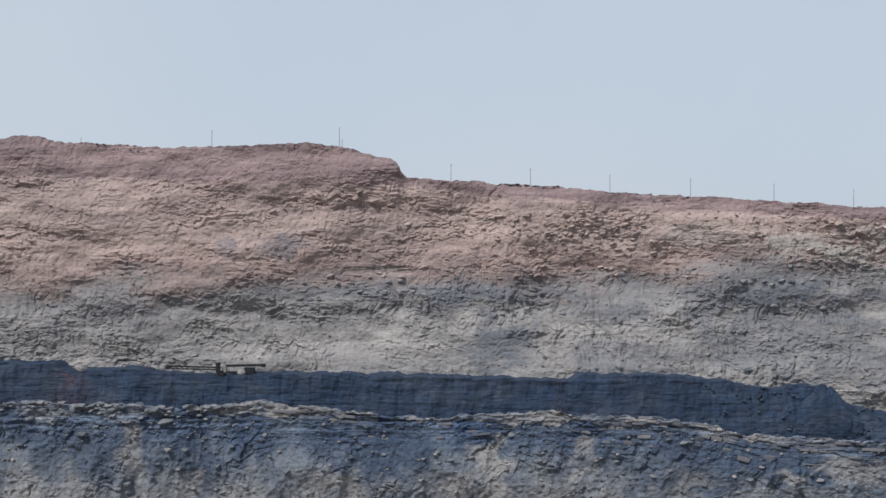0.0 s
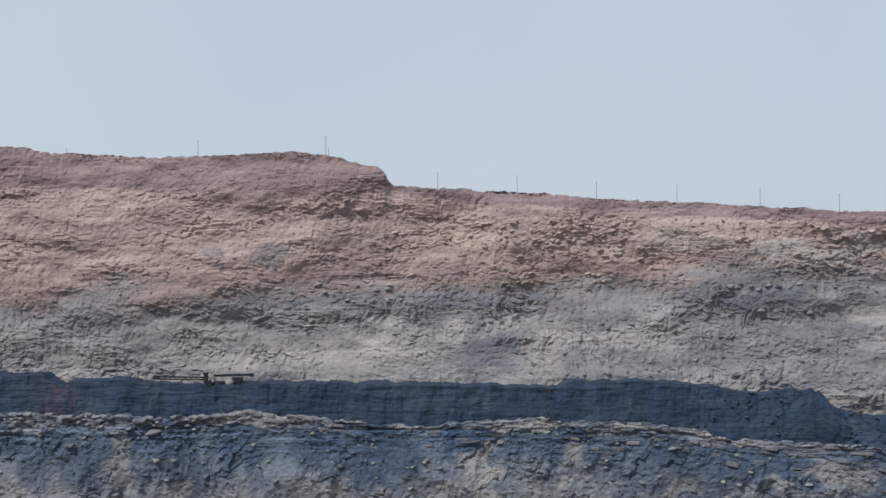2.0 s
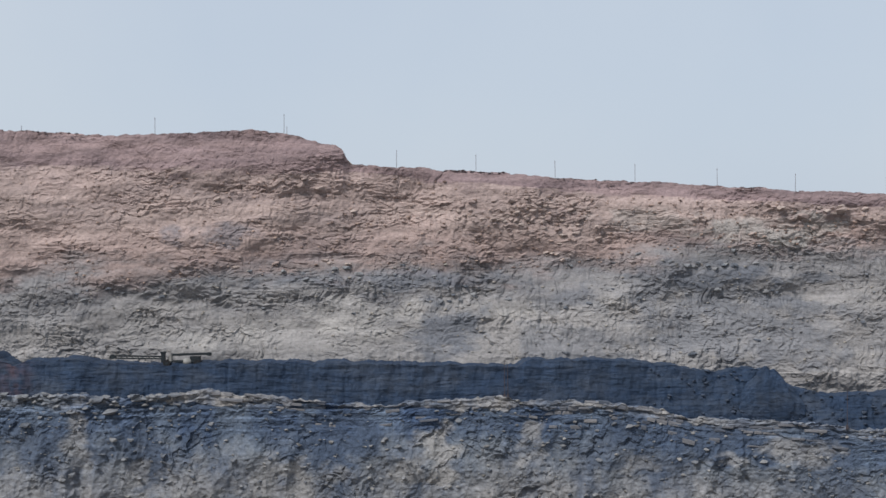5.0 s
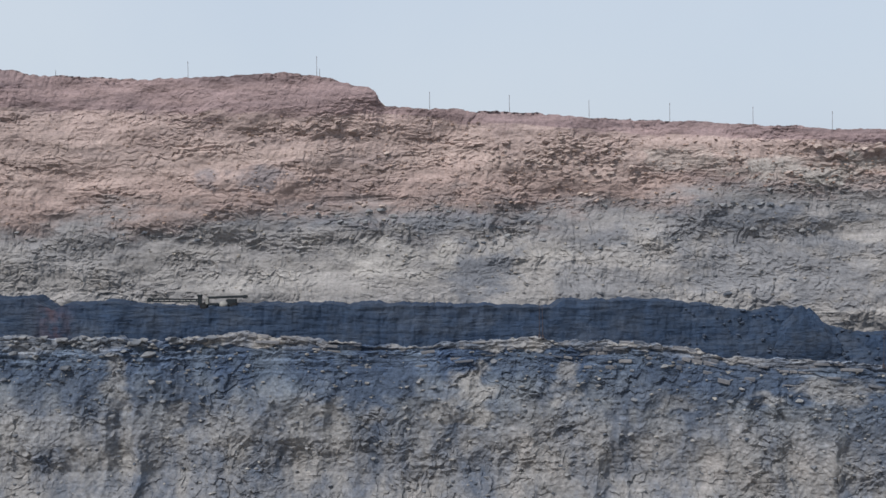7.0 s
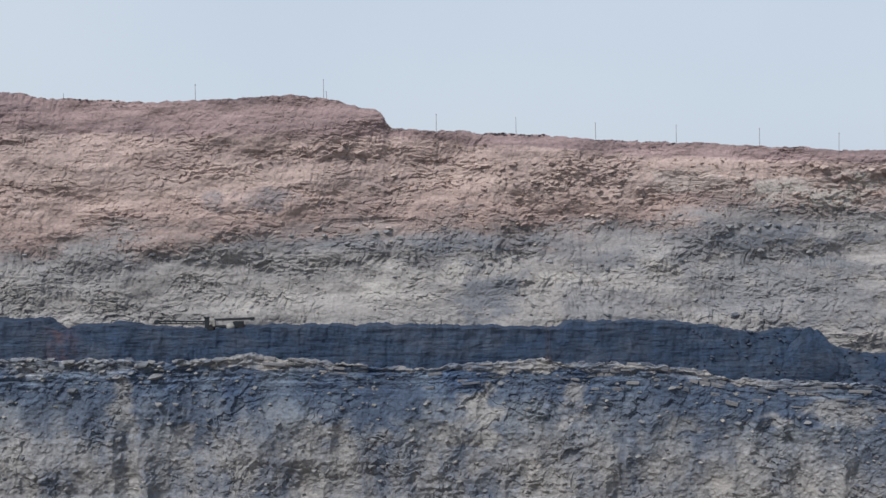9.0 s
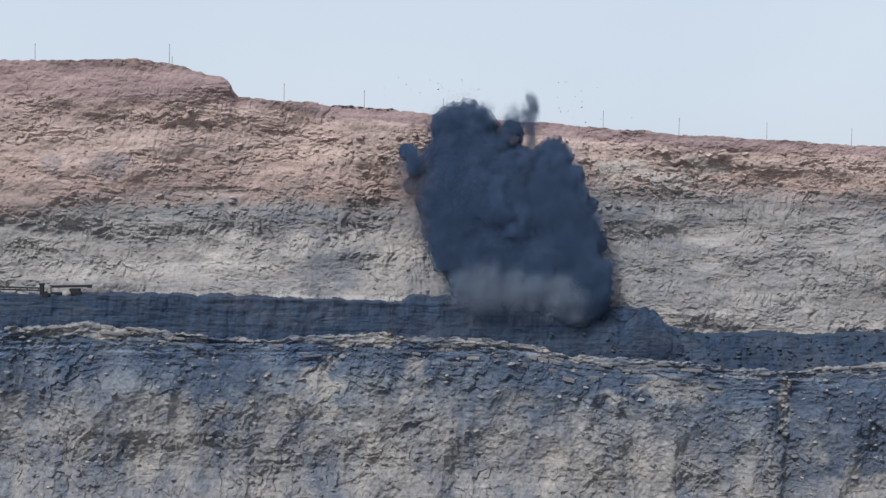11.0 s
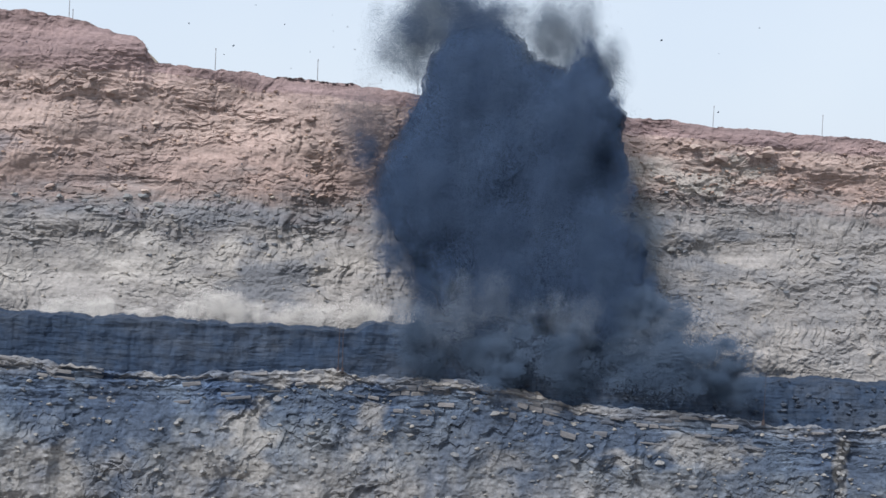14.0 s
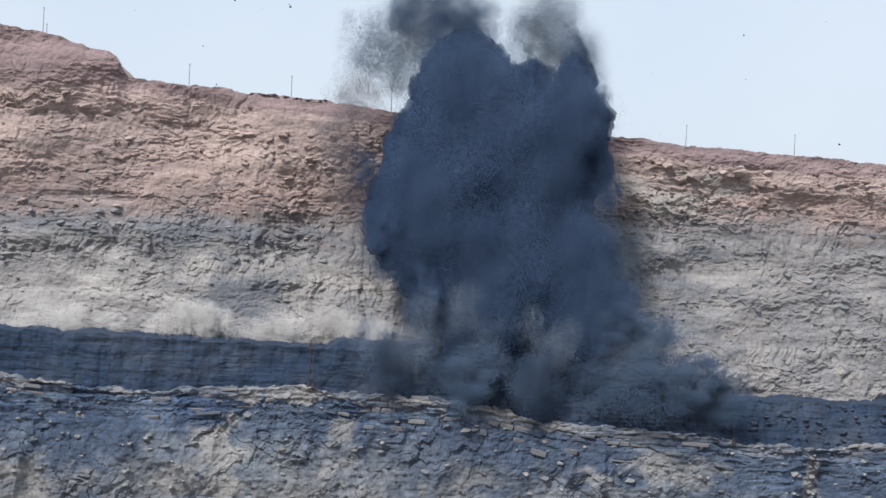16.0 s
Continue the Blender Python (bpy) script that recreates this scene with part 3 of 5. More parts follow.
def build_stones():
    rng = random.Random(5)
    # the rockfall on the pink slope, and single boulders over the whole slope
    spots = []
    for cx, cz, sx, sz, n, big in ((7.5, 31.3, 2.8, 0.55, 46, 0.55), (12.0, 31.0, 2.2, 0.8, 40, 0.55), (-6.3, 33.8, 0.5, 0.2, 4, 0.75), (-3.0, 27.3, 4.0, 0.5, 22, 0.6),
                                   (-12.5, 27.9, 2.5, 0.3, 10, 0.5), (10.0, 28.2, 3.0, 0.3, 12, 0.5), (23.5, 31.2, 0.6, 0.3, 5, 0.7), (34.6, 31.6, 2.5, 0.4, 8, 0.9),
                                   (25.8, 27.4, 1.5, 0.3, 8, 0.9), (5.5, 25.4, 2.5, 0.5, 16, 0.5), (-20.0, 25.8, 2.5, 0.4, 10, 0.5), (2.0, 28.8, 22.0, 3.0, 50, 0.45), (30.0, 26.5, 14.0, 2.5, 50, 0.5)):
        for k in range(n):
            spots.append((rng.gauss(cx, sx), rng.gauss(cz, sz), big * rng.uniform(0.45, 1.1)))
    pink, grey_ = [], []
    for x, z, w in spots:
        low, high = float(coal_top_z(np.array([x]))[0]) + 0.4, float(rim_z(np.array([x]))[0]) - 1.2
        z = min(max(z, low), high)
        row = (x, one(slope_y, x, z) + 0.02 * w, z, w * rng.uniform(0.9, 1.5), w * rng.uniform(0.55, 0.85), rng.uniform(-40, 40))
        (pink if z > one(lambda a, b: line(GREY, a), x, z) else grey_).append(row)
    stones("stone", PINK_SET, SLOPE_WALL, pink)
    stones("stone", GREY_SET, SLOPE_WALL, grey_)
    # sandstone slabs in broken courses along the foot of the coal
    rows = []
    for course in range(6):
        x = -17.0 + 0.7 * course
        while x < 51:
            blocky = 10.0 < x < 23.0
            w = rng.uniform(0.4, 1.1) if blocky else rng.uniform(0.4, 1.9)
            h = rng.uniform(0.20, 0.36) if blocky else rng.uniform(0.10, 0.26)
            z = float(line(COALBASE, np.array([x + w / 2]))[0]) - 0.06 - 0.33 * course - rng.uniform(0, 0.12)
            here = (0.9 if blocky else 0.75 if x > 23 else 0.62) * (0.75 + 0.35 * math.sin(0.9 * x + 1.7 * course))
            if rng.random() < here * (0.6, 0.8, 0.62, 0.5, 0.36, 0.22)[course] and not 36.8 < x < 39.2:
                rows.append((x + w / 2, one(lower_y, x + w / 2, z) + rng.uniform(0.12, 0.28), z, w, h, rng.uniform(-9, 9)))
            x += w * (rng.uniform(1.0, 1.06) if rng.random() < 0.8 else 1.4)
    rng.shuffle(rows)
    rows = rows[:300]
    stones("slab", SLAB_SET, LOWER_WALL, rows)
    # tumbled blocks left of the ledge and over the face
    rows = []
    for k in range(95):
        x = rng.uniform(-34, -15)
        z = float(line(COALBASE, np.array([x]))[0]) - abs(rng.gauss(0, 0.55)) + 0.1
        w = rng.uniform(0.2, 0.6) * (1.6 if rng.random() < 0.12 else 1)
        rows.append((x, one(lower_y, x, z) - 0.12 * w, z, w * 1.3, w * 0.65, rng.uniform(-50, 50)))
    for k in range(150):
        x = rng.uniform(-34, 50)
        z = float(line(COALBASE, np.array([x]))[0]) - rng.uniform(1.2, 10.5)
        w = rng.uniform(0.2, 0.5) * (1.4 if rng.random() < 0.12 else 1)
        rows.append((x, one(lower_y, x, z) - 0.08 * w, z, w * 1.2, w * 0.8, rng.uniform(-50, 50)))
    for k in range(26):
        z = rng.uniform(10.2, 15.0)
        x = 38.4 + 0.25 * math.sin(z) + rng.gauss(0, 0.25)
        w = rng.uniform(0.2, 0.5)
        rows.append((x, one(lower_y, x, z) - 0.1, z, w, w * 0.8, rng.uniform(-50, 50)))
    stones("stone", GREY_SET, LOWER_WALL, rows)
    # loose coal in the heap
    rows = []
    for k in range(150):
        x = rng.uniform(19, 50)
        zb, zt = float(line(COALBASE, np.array([x]))[0]), float(line(COALTOP, np.array([x]))[0])
        z = rng.uniform(zb, zt)
        w = rng.uniform(0.15, 0.45)
        rows.append((x, one(coal_y, x, z) - 0.05, z, w, w * 0.8, rng.uniform(-90, 90)))
    stones("lump", COAL_SET, COAL_WALL, rows)


def scatter(name, source, count, place, material, label, category):
    """Countless small stones as one mesh."""
    packs = []
    for me in source:
        v = np.array([p.co[:] for p in me.vertices])
        f = np.array([list(p.vertices) for p in me.polygons])
        packs.append((v, f))
    rng = np.random.RandomState(9)
    V, F, off = [], [], 0
    for k in range(count):
        v, f = packs[k % len(packs)]
        x, y, z, w = place(rng)
        a = rng.uniform(0, 6.28)
        c, s_ = math.cos(a), math.sin(a)
        q = v * (w * rng.uniform(0.8, 1.6), w, w * rng.uniform(0.5, 0.9))
        q = np.stack([q[:, 0] * c - q[:, 1] * s_, q[:, 0] * s_ + q[:, 1] * c, q[:, 2]], 1) + (x, y, z)
        V.append(q)
        F.append(f + off)
        off += len(v)
    me = bpy.data.meshes.new(name)
    V, F = np.concatenate(V), np.concatenate(F)
    me.from_pydata(V.tolist(), [], F.tolist())
    me.materials.append(material)
    return tagged(new(name, me), label, category, kind="stuff")


def rubble_material(name, dark, light):
    m = Mat(name)
    g = m.ramp(m.noise(2.5, 5), [(0.3, grey(0.75)), (0.7, grey(1.15))])
    return m.finish(m.mix(1.0, m.ramp(m.island(), [(0.0, dark), (1.0, light)]), g, "MULTIPLY"))


RUBBLE_PINK = rubble_material("pink_rubble", (0.17, 0.125, 0.11), (0.40, 0.30, 0.25))
RUBBLE_GREY = rubble_material("grey_rubble", (0.12, 0.12, 0.125), (0.34, 0.315, 0.28))
RUBBLE_SCRUB = rubble_material("dark_soil_clods", (0.06, 0.05, 0.055), (0.13, 0.105, 0.11))
RUBBLE_FACE = rubble_material("face_rubble", (0.07, 0.085, 0.11), (0.28, 0.275, 0.265))


def build_rubble():
    def on_slope(rng, lower):
        x = rng.uniform(-34, 52)
        g, t = float(line(GREY, np.array([x]))[0]), float(line(RED, np.array([x]))[0])
        b = float(line(COALTOP, np.array([x]))[0])
        z = rng.uniform(b + 0.1, g) if lower else rng.uniform(g - 0.5, t)
        w = 0.09 + 0.22 * rng.uniform() ** 3
        return x, one(slope_y, x, z), z, w

    def on_face(rng):
        x = rng.uniform(-34, 52)
        b = float(line(COALBASE, np.array([x]))[0])
        z = b - 12.0 * rng.uniform()
        return x, one(lower_y, x, z), z, 0.10 + 0.30 * rng.uniform() ** 3

    scatter("rubble_pink", PINK_SET, 1500, lambda r: on_slope(r, False), RUBBLE_PINK, "small loose pink stones on the weathered slope", "rubble")
    scatter("rubble_grey", GREY_SET, 1300, lambda r: on_slope(r, True), RUBBLE_GREY, "small loose grey stones on the claystone slope", "rubble")
    def on_rim(rng):
        x = rng.uniform(-36, 47) if rng.uniform() < 0.6 else rng.normal(4.0, 5.0)
        z = float(rim_z(np.array([x]))[0])
        return x, RIM_Y - 0.35, z - 0.02, 0.07 + 0.15 * rng.uniform() ** 2

    # stone-shaped dark lumps, added to stand for tufts of scrub
    scatter("rim_clods", PINK_SET, 420, on_rim, RUBBLE_SCRUB, "small dark lumps standing for scrub tufts along the pit rim", "clods")
    scatter("rubble_face", GREY_SET, 2200, on_face, RUBBLE_FACE, "broken grey stones on the lower rock face", "rubble")


# ---- machines and posts ----
def build_rig():
    """The long low rig with two booms on the seam's berm."""
    z = float(coal_top_z(np.array([-16.5]))[0])
    rig = tagged(new("drilling_rig"), "long dark mining rig with two level booms on the berm", "mining machine")
    rig.matrix_basis = pose(-16.4, 99.4, z - 0.03, 0, 0, 0)
    rig.scale = (1.0, 1, 0.84)
    part("chassis", box_bm(2.6, 0.7, 0.16, Matrix.Translation((1.4, 0, 0.38)), 0.03), STEEL, rig)
    mast = part("mast", box_bm(0.30, 0.32, 0.85, Matrix.Translation((0, 0, 0.72)), 0.03), STEEL, rig)
    part("mast_head", box_bm(0.42, 0.38, 0.12, Matrix.Translation((0, 0, 1.16)), 0.02), STEEL, mast)
    part("cab", box_bm(0.22, 0.5, 0.62, Matrix.Translation((0.55, -0.1, 0.68)), 0.04), GREYPAINT, rig, "dusty pale cab")
    left = part("boom", box_bm(3.5, 0.14, 0.13, Matrix.Translation((-1.9, 0, 0.86)) @ pose(0, 0, 0, 0, 1.5, 0)), STEEL, rig)
    part("lower_chord", box_bm(3.3, 0.14, 0.11, Matrix.Translation((-1.8, 0, 0.66)) @ pose(0, 0, 0, 0, 1.5, 0)), STEEL, left)
    for k in range(9):
        part("strut", box_bm(0.05, 0.05, 0.27, Matrix.Translation((-3.4 + 0.39 * k, 0, 0.77)) @ pose(0, 0, 0, 0, 35 if k % 2 else -35, 0)), STEEL, left)
    part("boom_head", rod_bm(0.2, 0.2, 0.3, Matrix.Translation((-3.65, 0.15, 0.84)) @ pose(0, 0, 0, 90), 12), STEEL, left)
    right = part("boom", box_bm(2.9, 0.22, 0.20, Matrix.Translation((1.95, 0, 0.98)) @ pose(0, 0, 0, 0, -1.5, 0), 0.03), STEEL, rig)
    part("boom_head", box_bm(0.35, 0.3, 0.3, Matrix.Translation((3.3, 0, 0.98)), 0.05), STEEL, right)
    tank = bmesh.new()
    bmesh.ops.create_uvsphere(tank, u_segments=20, v_segments=12, radius=0.34)
    bmesh.ops.transform(tank, matrix=Matrix.Translation((1.75, -0.2, 0.36)) @ Matrix.Diagonal((1, 0.9, 0.95, 1)), verts=tank.verts)
    part("tank", tank, GREYPAINT, rig, "pale round tank")
    part("engine_box", box_bm(0.75, 0.6, 0.40, Matrix.Translation((2.3, 0, 0.60)), 0.04), STEEL, rig)
    for x in (0.3, 2.5):
        for y in (-0.38, 0.38):
            wheel = part("wheel", rod_bm(0.26, 0.26, 0.2, Matrix.Translation((x, y + 0.1, 0.26)) @ pose(0, 0, 0, 90), 18), RUBBER, rig)
            part("hub", rod_bm(0.11, 0.11, 0.24, Matrix.Translation((x, y + 0.12, 0.26)) @ pose(0, 0, 0, 90), 12), STEEL, wheel)


def build_excavator():
    z = float(coal_base_z(np.array([49.0]))[0]) - 0.03
    ex = tagged(new("excavator"), "dusty white excavator with a dark green boom before the coal heap", "excavator")
    pile = bmesh.new()
    bmesh.ops.create_icosphere(pile, subdivisions=4, radius=1.0)
    for v in pile.verts:
        n = v.co * (1 + 0.12 * noise.noise(v.co * 3) + 0.07 * noise.noise(v.co * 9))
        v.co = Vector((n.x * 2.9, n.y * 1.05, max(-0.2, min(n.z * 0.8, 0.46 + 0.02 * noise.noise(v.co * 9)))))
    heap = part("coal_pile", pile, COAL, None, "low flat-topped pile of loose coal under the excavator")
    tagged(heap, category="coal pile")
    heap.matrix_basis = pose(49.3, 98.1, z)
    ex.matrix_basis = pose(49.25, 98.1, z + 0.44, 0, 0, 0)
    ex.scale = (0.8, 0.8, 0.8)
    for y in (-0.32, 0.32):
        tr = part("track", box_bm(3.0, 0.26, 0.5, Matrix.Translation((0.1, y, 0.25)), 0.12), RUBBER, ex)
        for k in range(5):
            part("roller", rod_bm(0.11, 0.11, 0.3, Matrix.Translation((-1.0 + 0.55 * k, y + 0.15, 0.17)) @ pose(0, 0, 0, 90), 10), STEEL, tr)
    part("deck", box_bm(2.6, 0.8, 0.22, Matrix.Translation((0.1, 0, 0.66)), 0.04), WHITE, ex)
    cab = part("cab", box_bm(0.95, 0.75, 0.86, Matrix.Translation((-1.2, 0, 1.16)), 0.10), WHITE, ex)
    part("window", box_bm(0.30, 0.02, 0.42, Matrix.Translation((-0.98, -0.385, 1.12))), GLASS, cab)
    part("window", box_bm(0.22, 0.02, 0.30, Matrix.Translation((-1.42, -0.385, 1.2))), GLASS, cab)
    house = part("engine_house", box_bm(1.0, 0.8, 0.90, Matrix.Translation((1.3, 0, 1.18)), 0.06), WHITE, ex)
    part("grille", box_bm(0.62, 0.02, 0.30, Matrix.Translation((1.38, -0.412, 1.22))), GLASS, house)
    boom = part("boom", box_bm(0.3, 0.25, 1.5, pose(0.75, 0.3, 1.5, 0, 28, 0), 0.05), GREEN, ex)
    part("stick", box_bm(0.22, 0.2, 1.5, pose(1.6, 0.3, 1.75, 0, 112, 0), 0.04), GREEN, boom)
    part("bucket", hull([(2.0, 0.0, 1.2), (2.5, 0.0, 1.3), (2.4, 0.0, 1.75), (2.0, 0.6, 1.2), (2.5, 0.6, 1.3), (2.4, 0.6, 1.75), (2.05, 0.0, 1.6), (2.05, 0.6, 1.6)]), GREEN, boom)


def build_mound():
    """The dark round heap of loose coal at the broken end of the seam."""
    bm = bmesh.new()
    bmesh.ops.create_icosphere(bm, subdivisions=5, radius=1.0)
    for v in bm.verts:
        k = 1 + 0.10 * noise.noise(v.co * 2.2) + 0.06 * noise.noise(v.co * 6.0) + 0.035 * noise.noise(v.co * 15.0)
        flare = 2.3 - 1.1 * v.co.z
        v.co = Vector((v.co.x * flare * k - 0.3 * v.co.z, v.co.y * 0.8 * k, max(v.co.z * 2.4 * k, -1.6)))
    mound = part("coal_mound", bm, COAL, None, "dark rounded heap of loose coal at the seam's end")
    tagged(mound, category="coal heap")
    mound.matrix_basis = pose(27.9, 99.05, 17.7)


def build_posts():
    for x, h, lean in ((8.25, 2.75, 0.4), (8.50, 2.5, -0.8), (33.3, 3.0, 0.6)):
        z = float(coal_base_z(np.array([x]))[0])
        p = tagged(new("post"), "thin rusty post standing on the berm before the coal", "post", "posts on the berm")
        p.matrix_basis = pose(x, 98.12, z - 0.15, 0, lean, 0)
        part("shaft", rod_bm(0.026, 0.02, h), RUST, p)
        part("foot", rod_bm(0.12, 0.08, 0.3), RUST, p)


build_rig()
build_mound()
build_excavator()
build_posts()


# ---- smoke, dust and flying pieces ----
def flakes(g, middles, size):
    """Tiny three-cornered flakes of soot about the given places, turned to the open side."""
    n = np.array((-0.25, -0.75, 0.45)) + g.normal(0, 0.25, middles.shape)
    n /= np.linalg.norm(n, axis=1)[:, None]
    u = np.cross(n, g.normal(size=middles.shape))
    u /= np.linalg.norm(u, axis=1)[:, None]
    w = np.cross(n, u)
    k = (g.uniform(0.5, 1.4, len(middles)) * size)[:, None]
    return np.stack([middles + u * k, middles + (w * 0.87 - u * 0.5) * k, middles - (w * 0.87 + u * 0.5) * k], 1).reshape(-1, 3)


def mesh_of(name, material, verts, faces):
    me = bpy.data.meshes.new(name)
    me.vertices.add(len(verts))
    me.vertices.foreach_set("co", verts.ravel())
    me.loops.add(faces.size)
    me.loops.foreach_set("vertex_index", faces.ravel().astype(np.int32))
    me.polygons.add(len(faces))
    me.polygons.foreach_set("loop_start", np.arange(0, faces.size, 3, dtype=np.int32))
    me.polygons.foreach_set("use_smooth", np.ones(len(faces), dtype=bool))
    me.update(calc_edges=True)
    me.materials.append(material)
    return me


def billow(name, material, seed, levels, fringe):
    """A rounded, softly lumpy billow of unit size, and the fine fringe of soot about it."""
    rng, g = random.Random(seed), np.random.RandomState(seed)
    off = Vector((rng.uniform(-50, 50), rng.uniform(-50, 50), rng.uniform(-50, 50)))
    bm = bmesh.new()
    bmesh.ops.create_icosphere(bm, subdivisions=levels, radius=1.0)
    co, faces = [], np.array([[v.index for v in f.verts] for f in bm.faces])
    for v in bm.verts:
        q = v.co + off
        d = 0.86 + 0.20 * noise.noise(q * 0.9)
        for amp, f in ((0.26, 1.5), (0.20, 3.1), (0.15, 6.7), (0.085, 14.0), (0.04, 29.0)):
            d += amp * abs(noise.noise(q * f))
        co.append((v.co * d)[:])
    bm.free()
    co = np.array(co)
    c = co[g.randint(0, len(co), fringe)] + g.normal(0, 0.03, (fringe, 3))
    c *= (1.05 + np.abs(g.normal(0, 0.20, fringe)))[:, None]
    soot = mesh_of("soot_fringe", material, flakes(g, c, 0.0075), np.arange(3 * fringe).reshape(-1, 3))
    skins = mesh_of("smoke_edge", SMOKE_VEIL, np.concatenate([co * 1.07, co * 1.16]), np.concatenate([faces, faces + len(co)]))
    return mesh_of(name, SMOKE_CORE, co, faces), skins, soot


def curdle(name, material, seed, count, size, spread=0.40, clot=0.15):
    """A thin cloud of unit size: flakes gathered in loose clots."""
    g = np.random.RandomState(seed)
    knots = 0.9 * np.tanh(g.normal(0, spread, (46, 3)) / 0.9)
    weight = g.uniform(0.3, 1.0, 46)
    pick = g.choice(46, count, p=weight / weight.sum())
    away = g.normal(0, 1, (count, 3))
    away *= (2.1 * clot * g.uniform(0, 1, count) ** 0.55 / np.linalg.norm(away, axis=1))[:, None]
    c = knots[pick] + away * g.uniform(0.5, 1.3, 46)[pick][:, None]
    return mesh_of(name, material, flakes(g, c, size), np.arange(3 * count).reshape(-1, 3))


DARK_SET, VEIL_SET, FRINGE_SET = zip(*[billow("smoke_puff", SMOKE, 500 + k, 5, 16000) for k in range(6)])
HAZE_SET = [curdle("smoke_haze", SMOKE, 510 + k, 80000, 0.0054, 0.42, 0.26) for k in range(3)]
GREY_HAZE_SET = [curdle("smoke_haze", SMOKE_GREY, 515 + k, 90000, 0.0052, 0.46, 0.33) for k in range(3)]
EDGE_SET = [curdle("smoke_wisp", SMOKE_THIN, 520 + k, 60000, 0.0062, 0.42, 0.26) for k in range(4)]
BROWN_SET = [curdle("smoke_wisp", SMOKE_BROWN, 530 + k, 26000, 0.0072, 0.44, 0.28) for k in range(3)]
DUST_SET = [curdle("dust_puff", DUST, 540 + k, 9500, 0.0085, 0.5, 0.26) for k in range(3)]
SKIRT_SET = [curdle("dust_puff", DUST_DARK, 550 + k, 50000, 0.0105, 0.44, 0.22) for k in range(3)]
PALE_SET = [curdle("dust_puff", DUST_WHITE, 560 + k, 9000, 0.0125, 0.42, 0.2) for k in range(3)]

BLAST = 9.6       # seconds at which the charge goes off
plume = tagged(new("smoke_plume"), "blue-black coal smoke thrown up by a blast", "smoke")
plume.matrix_basis = pose(18.0, 100.0, 10.0)
skirt = tagged(new("dust_cloud"), "grey dust rolling along the foot of the smoke", "dust")
skirt.matrix_basis = pose(18.0, 99.0, 10.0)
veil_dust = tagged(new("dust_cloud"), "thin pale dust rising along the coal berm", "dust")
veil_dust.matrix_basis = pose(2.0, 100.0, 10.0)
PUFFS = []


def puff(parent, meshes, size, at_start, at_11, at_12, at_13, at_16, y=100.0, depth=0.45, tall=1.0, begin=BLAST, wide=1.0):
    """A billow and its way: x and z at 10.3, 11.0, 12.5, 13.5 and 16.0 s."""
    k = len(PUFFS)
    ob = new(meshes[k % len(meshes)].name, meshes[k % len(meshes)])
    ob.parent = parent
    if meshes is DARK_SET:
        for skin in (VEIL_SET[k % 6], FRINGE_SET[k % 6]):
            new(skin.name, skin).parent = ob
    ob.scale = (size * wide, size * depth, size * tall)
    PUFFS.append((ob, parent, y, begin, (at_start, at_11, at_12, at_13, at_16)))


puff(plume, DARK_SET, 2.14, (14.42, 30.05), (13.76, 32.61), (12.89, 36.51), (15.17, 35.40), (16.58, 36.34))
puff(plume, DARK_SET, 1.39, (13.43, 28.89), (12.93, 31.16), (12.88, 35.36), (14.48, 36.00), (15.37, 36.16), y=100.4)
puff(plume, DARK_SET, 2.60, (14.55, 27.98), (13.93, 30.12), (14.43, 33.78), (15.44, 34.22), (16.86, 34.95), tall=1.15)
puff(plume, DARK_SET, 2.88, (14.87, 25.58), (13.93, 27.80), (14.29, 30.33), (14.66, 30.59), (15.39, 31.49), y=99.8)
puff(plume, DARK_SET, 2.69, (15.69, 21.20), (14.34, 25.35), (13.96, 27.56), (13.91, 28.10), (13.91, 28.31), y=100.2)
puff(plume, DARK_SET, 2.51, (15.69, 21.43), (15.38, 22.99), (15.38, 24.53), (15.58, 24.66), (16.30, 24.44), y=99.9)
puff(plume, DARK_SET, 1.02, (12.25, 26.82), (11.55, 29.92), (11.76, 30.80), (12.30, 30.96), (13.23, 31.41), tall=1.4)
puff(plume, DARK_SET, 1.21, (13.18, 25.16), (11.52, 28.05), (11.32, 29.39), (11.60, 29.87), (13.04, 30.12), y=99.7)
puff(plume, DARK_SET, 1.86, (14.39, 23.91), (13.07, 25.99), (12.46, 28.27), (12.05, 28.60), (13.09, 28.63), y=100.3)
puff(plume, DARK_SET, 1.67, (16.11, 24.75), (16.08, 29.71), (16.83, 34.06), (17.08, 35.14), (17.24, 36.35), tall=1.3)
puff(plume, DARK_SET, 2.60, (15.69, 21.23), (17.03, 25.77), (17.66, 29.92), (17.86, 30.46), (18.28, 31.91), y=99.7)
puff(plume, DARK_SET, 1.30, (15.79, 28.06), (15.38, 31.86), (15.79, 35.60), (16.26, 36.18), (16.65, 36.38))
puff(plume, DARK_SET, 1.39, (20.35, 28.56), (20.37, 30.61), (21.35, 33.10), (21.96, 34.19), (23.09, 36.02), tall=1.25)
puff(plume, DARK_SET, 1.76, (20.56, 26.20), (21.11, 28.05), (20.74, 30.33), (21.13, 31.29), (22.57, 32.86), y=99.8)
puff(plume, DARK_SET, 1.95, (21.34, 23.50), (21.95, 25.15), (21.05, 27.62), (21.67, 28.60), (22.36, 29.63))
puff(plume, DARK_SET, 2.04, (21.72, 20.60), (22.67, 22.25), (23.04, 24.41), (23.27, 24.87), (23.37, 25.26), y=99.7)
puff(plume, DARK_SET, 2.32, (21.15, 21.42), (19.93, 23.07), (19.62, 26.40), (19.16, 26.94), (20.55, 28.30), y=100.2)
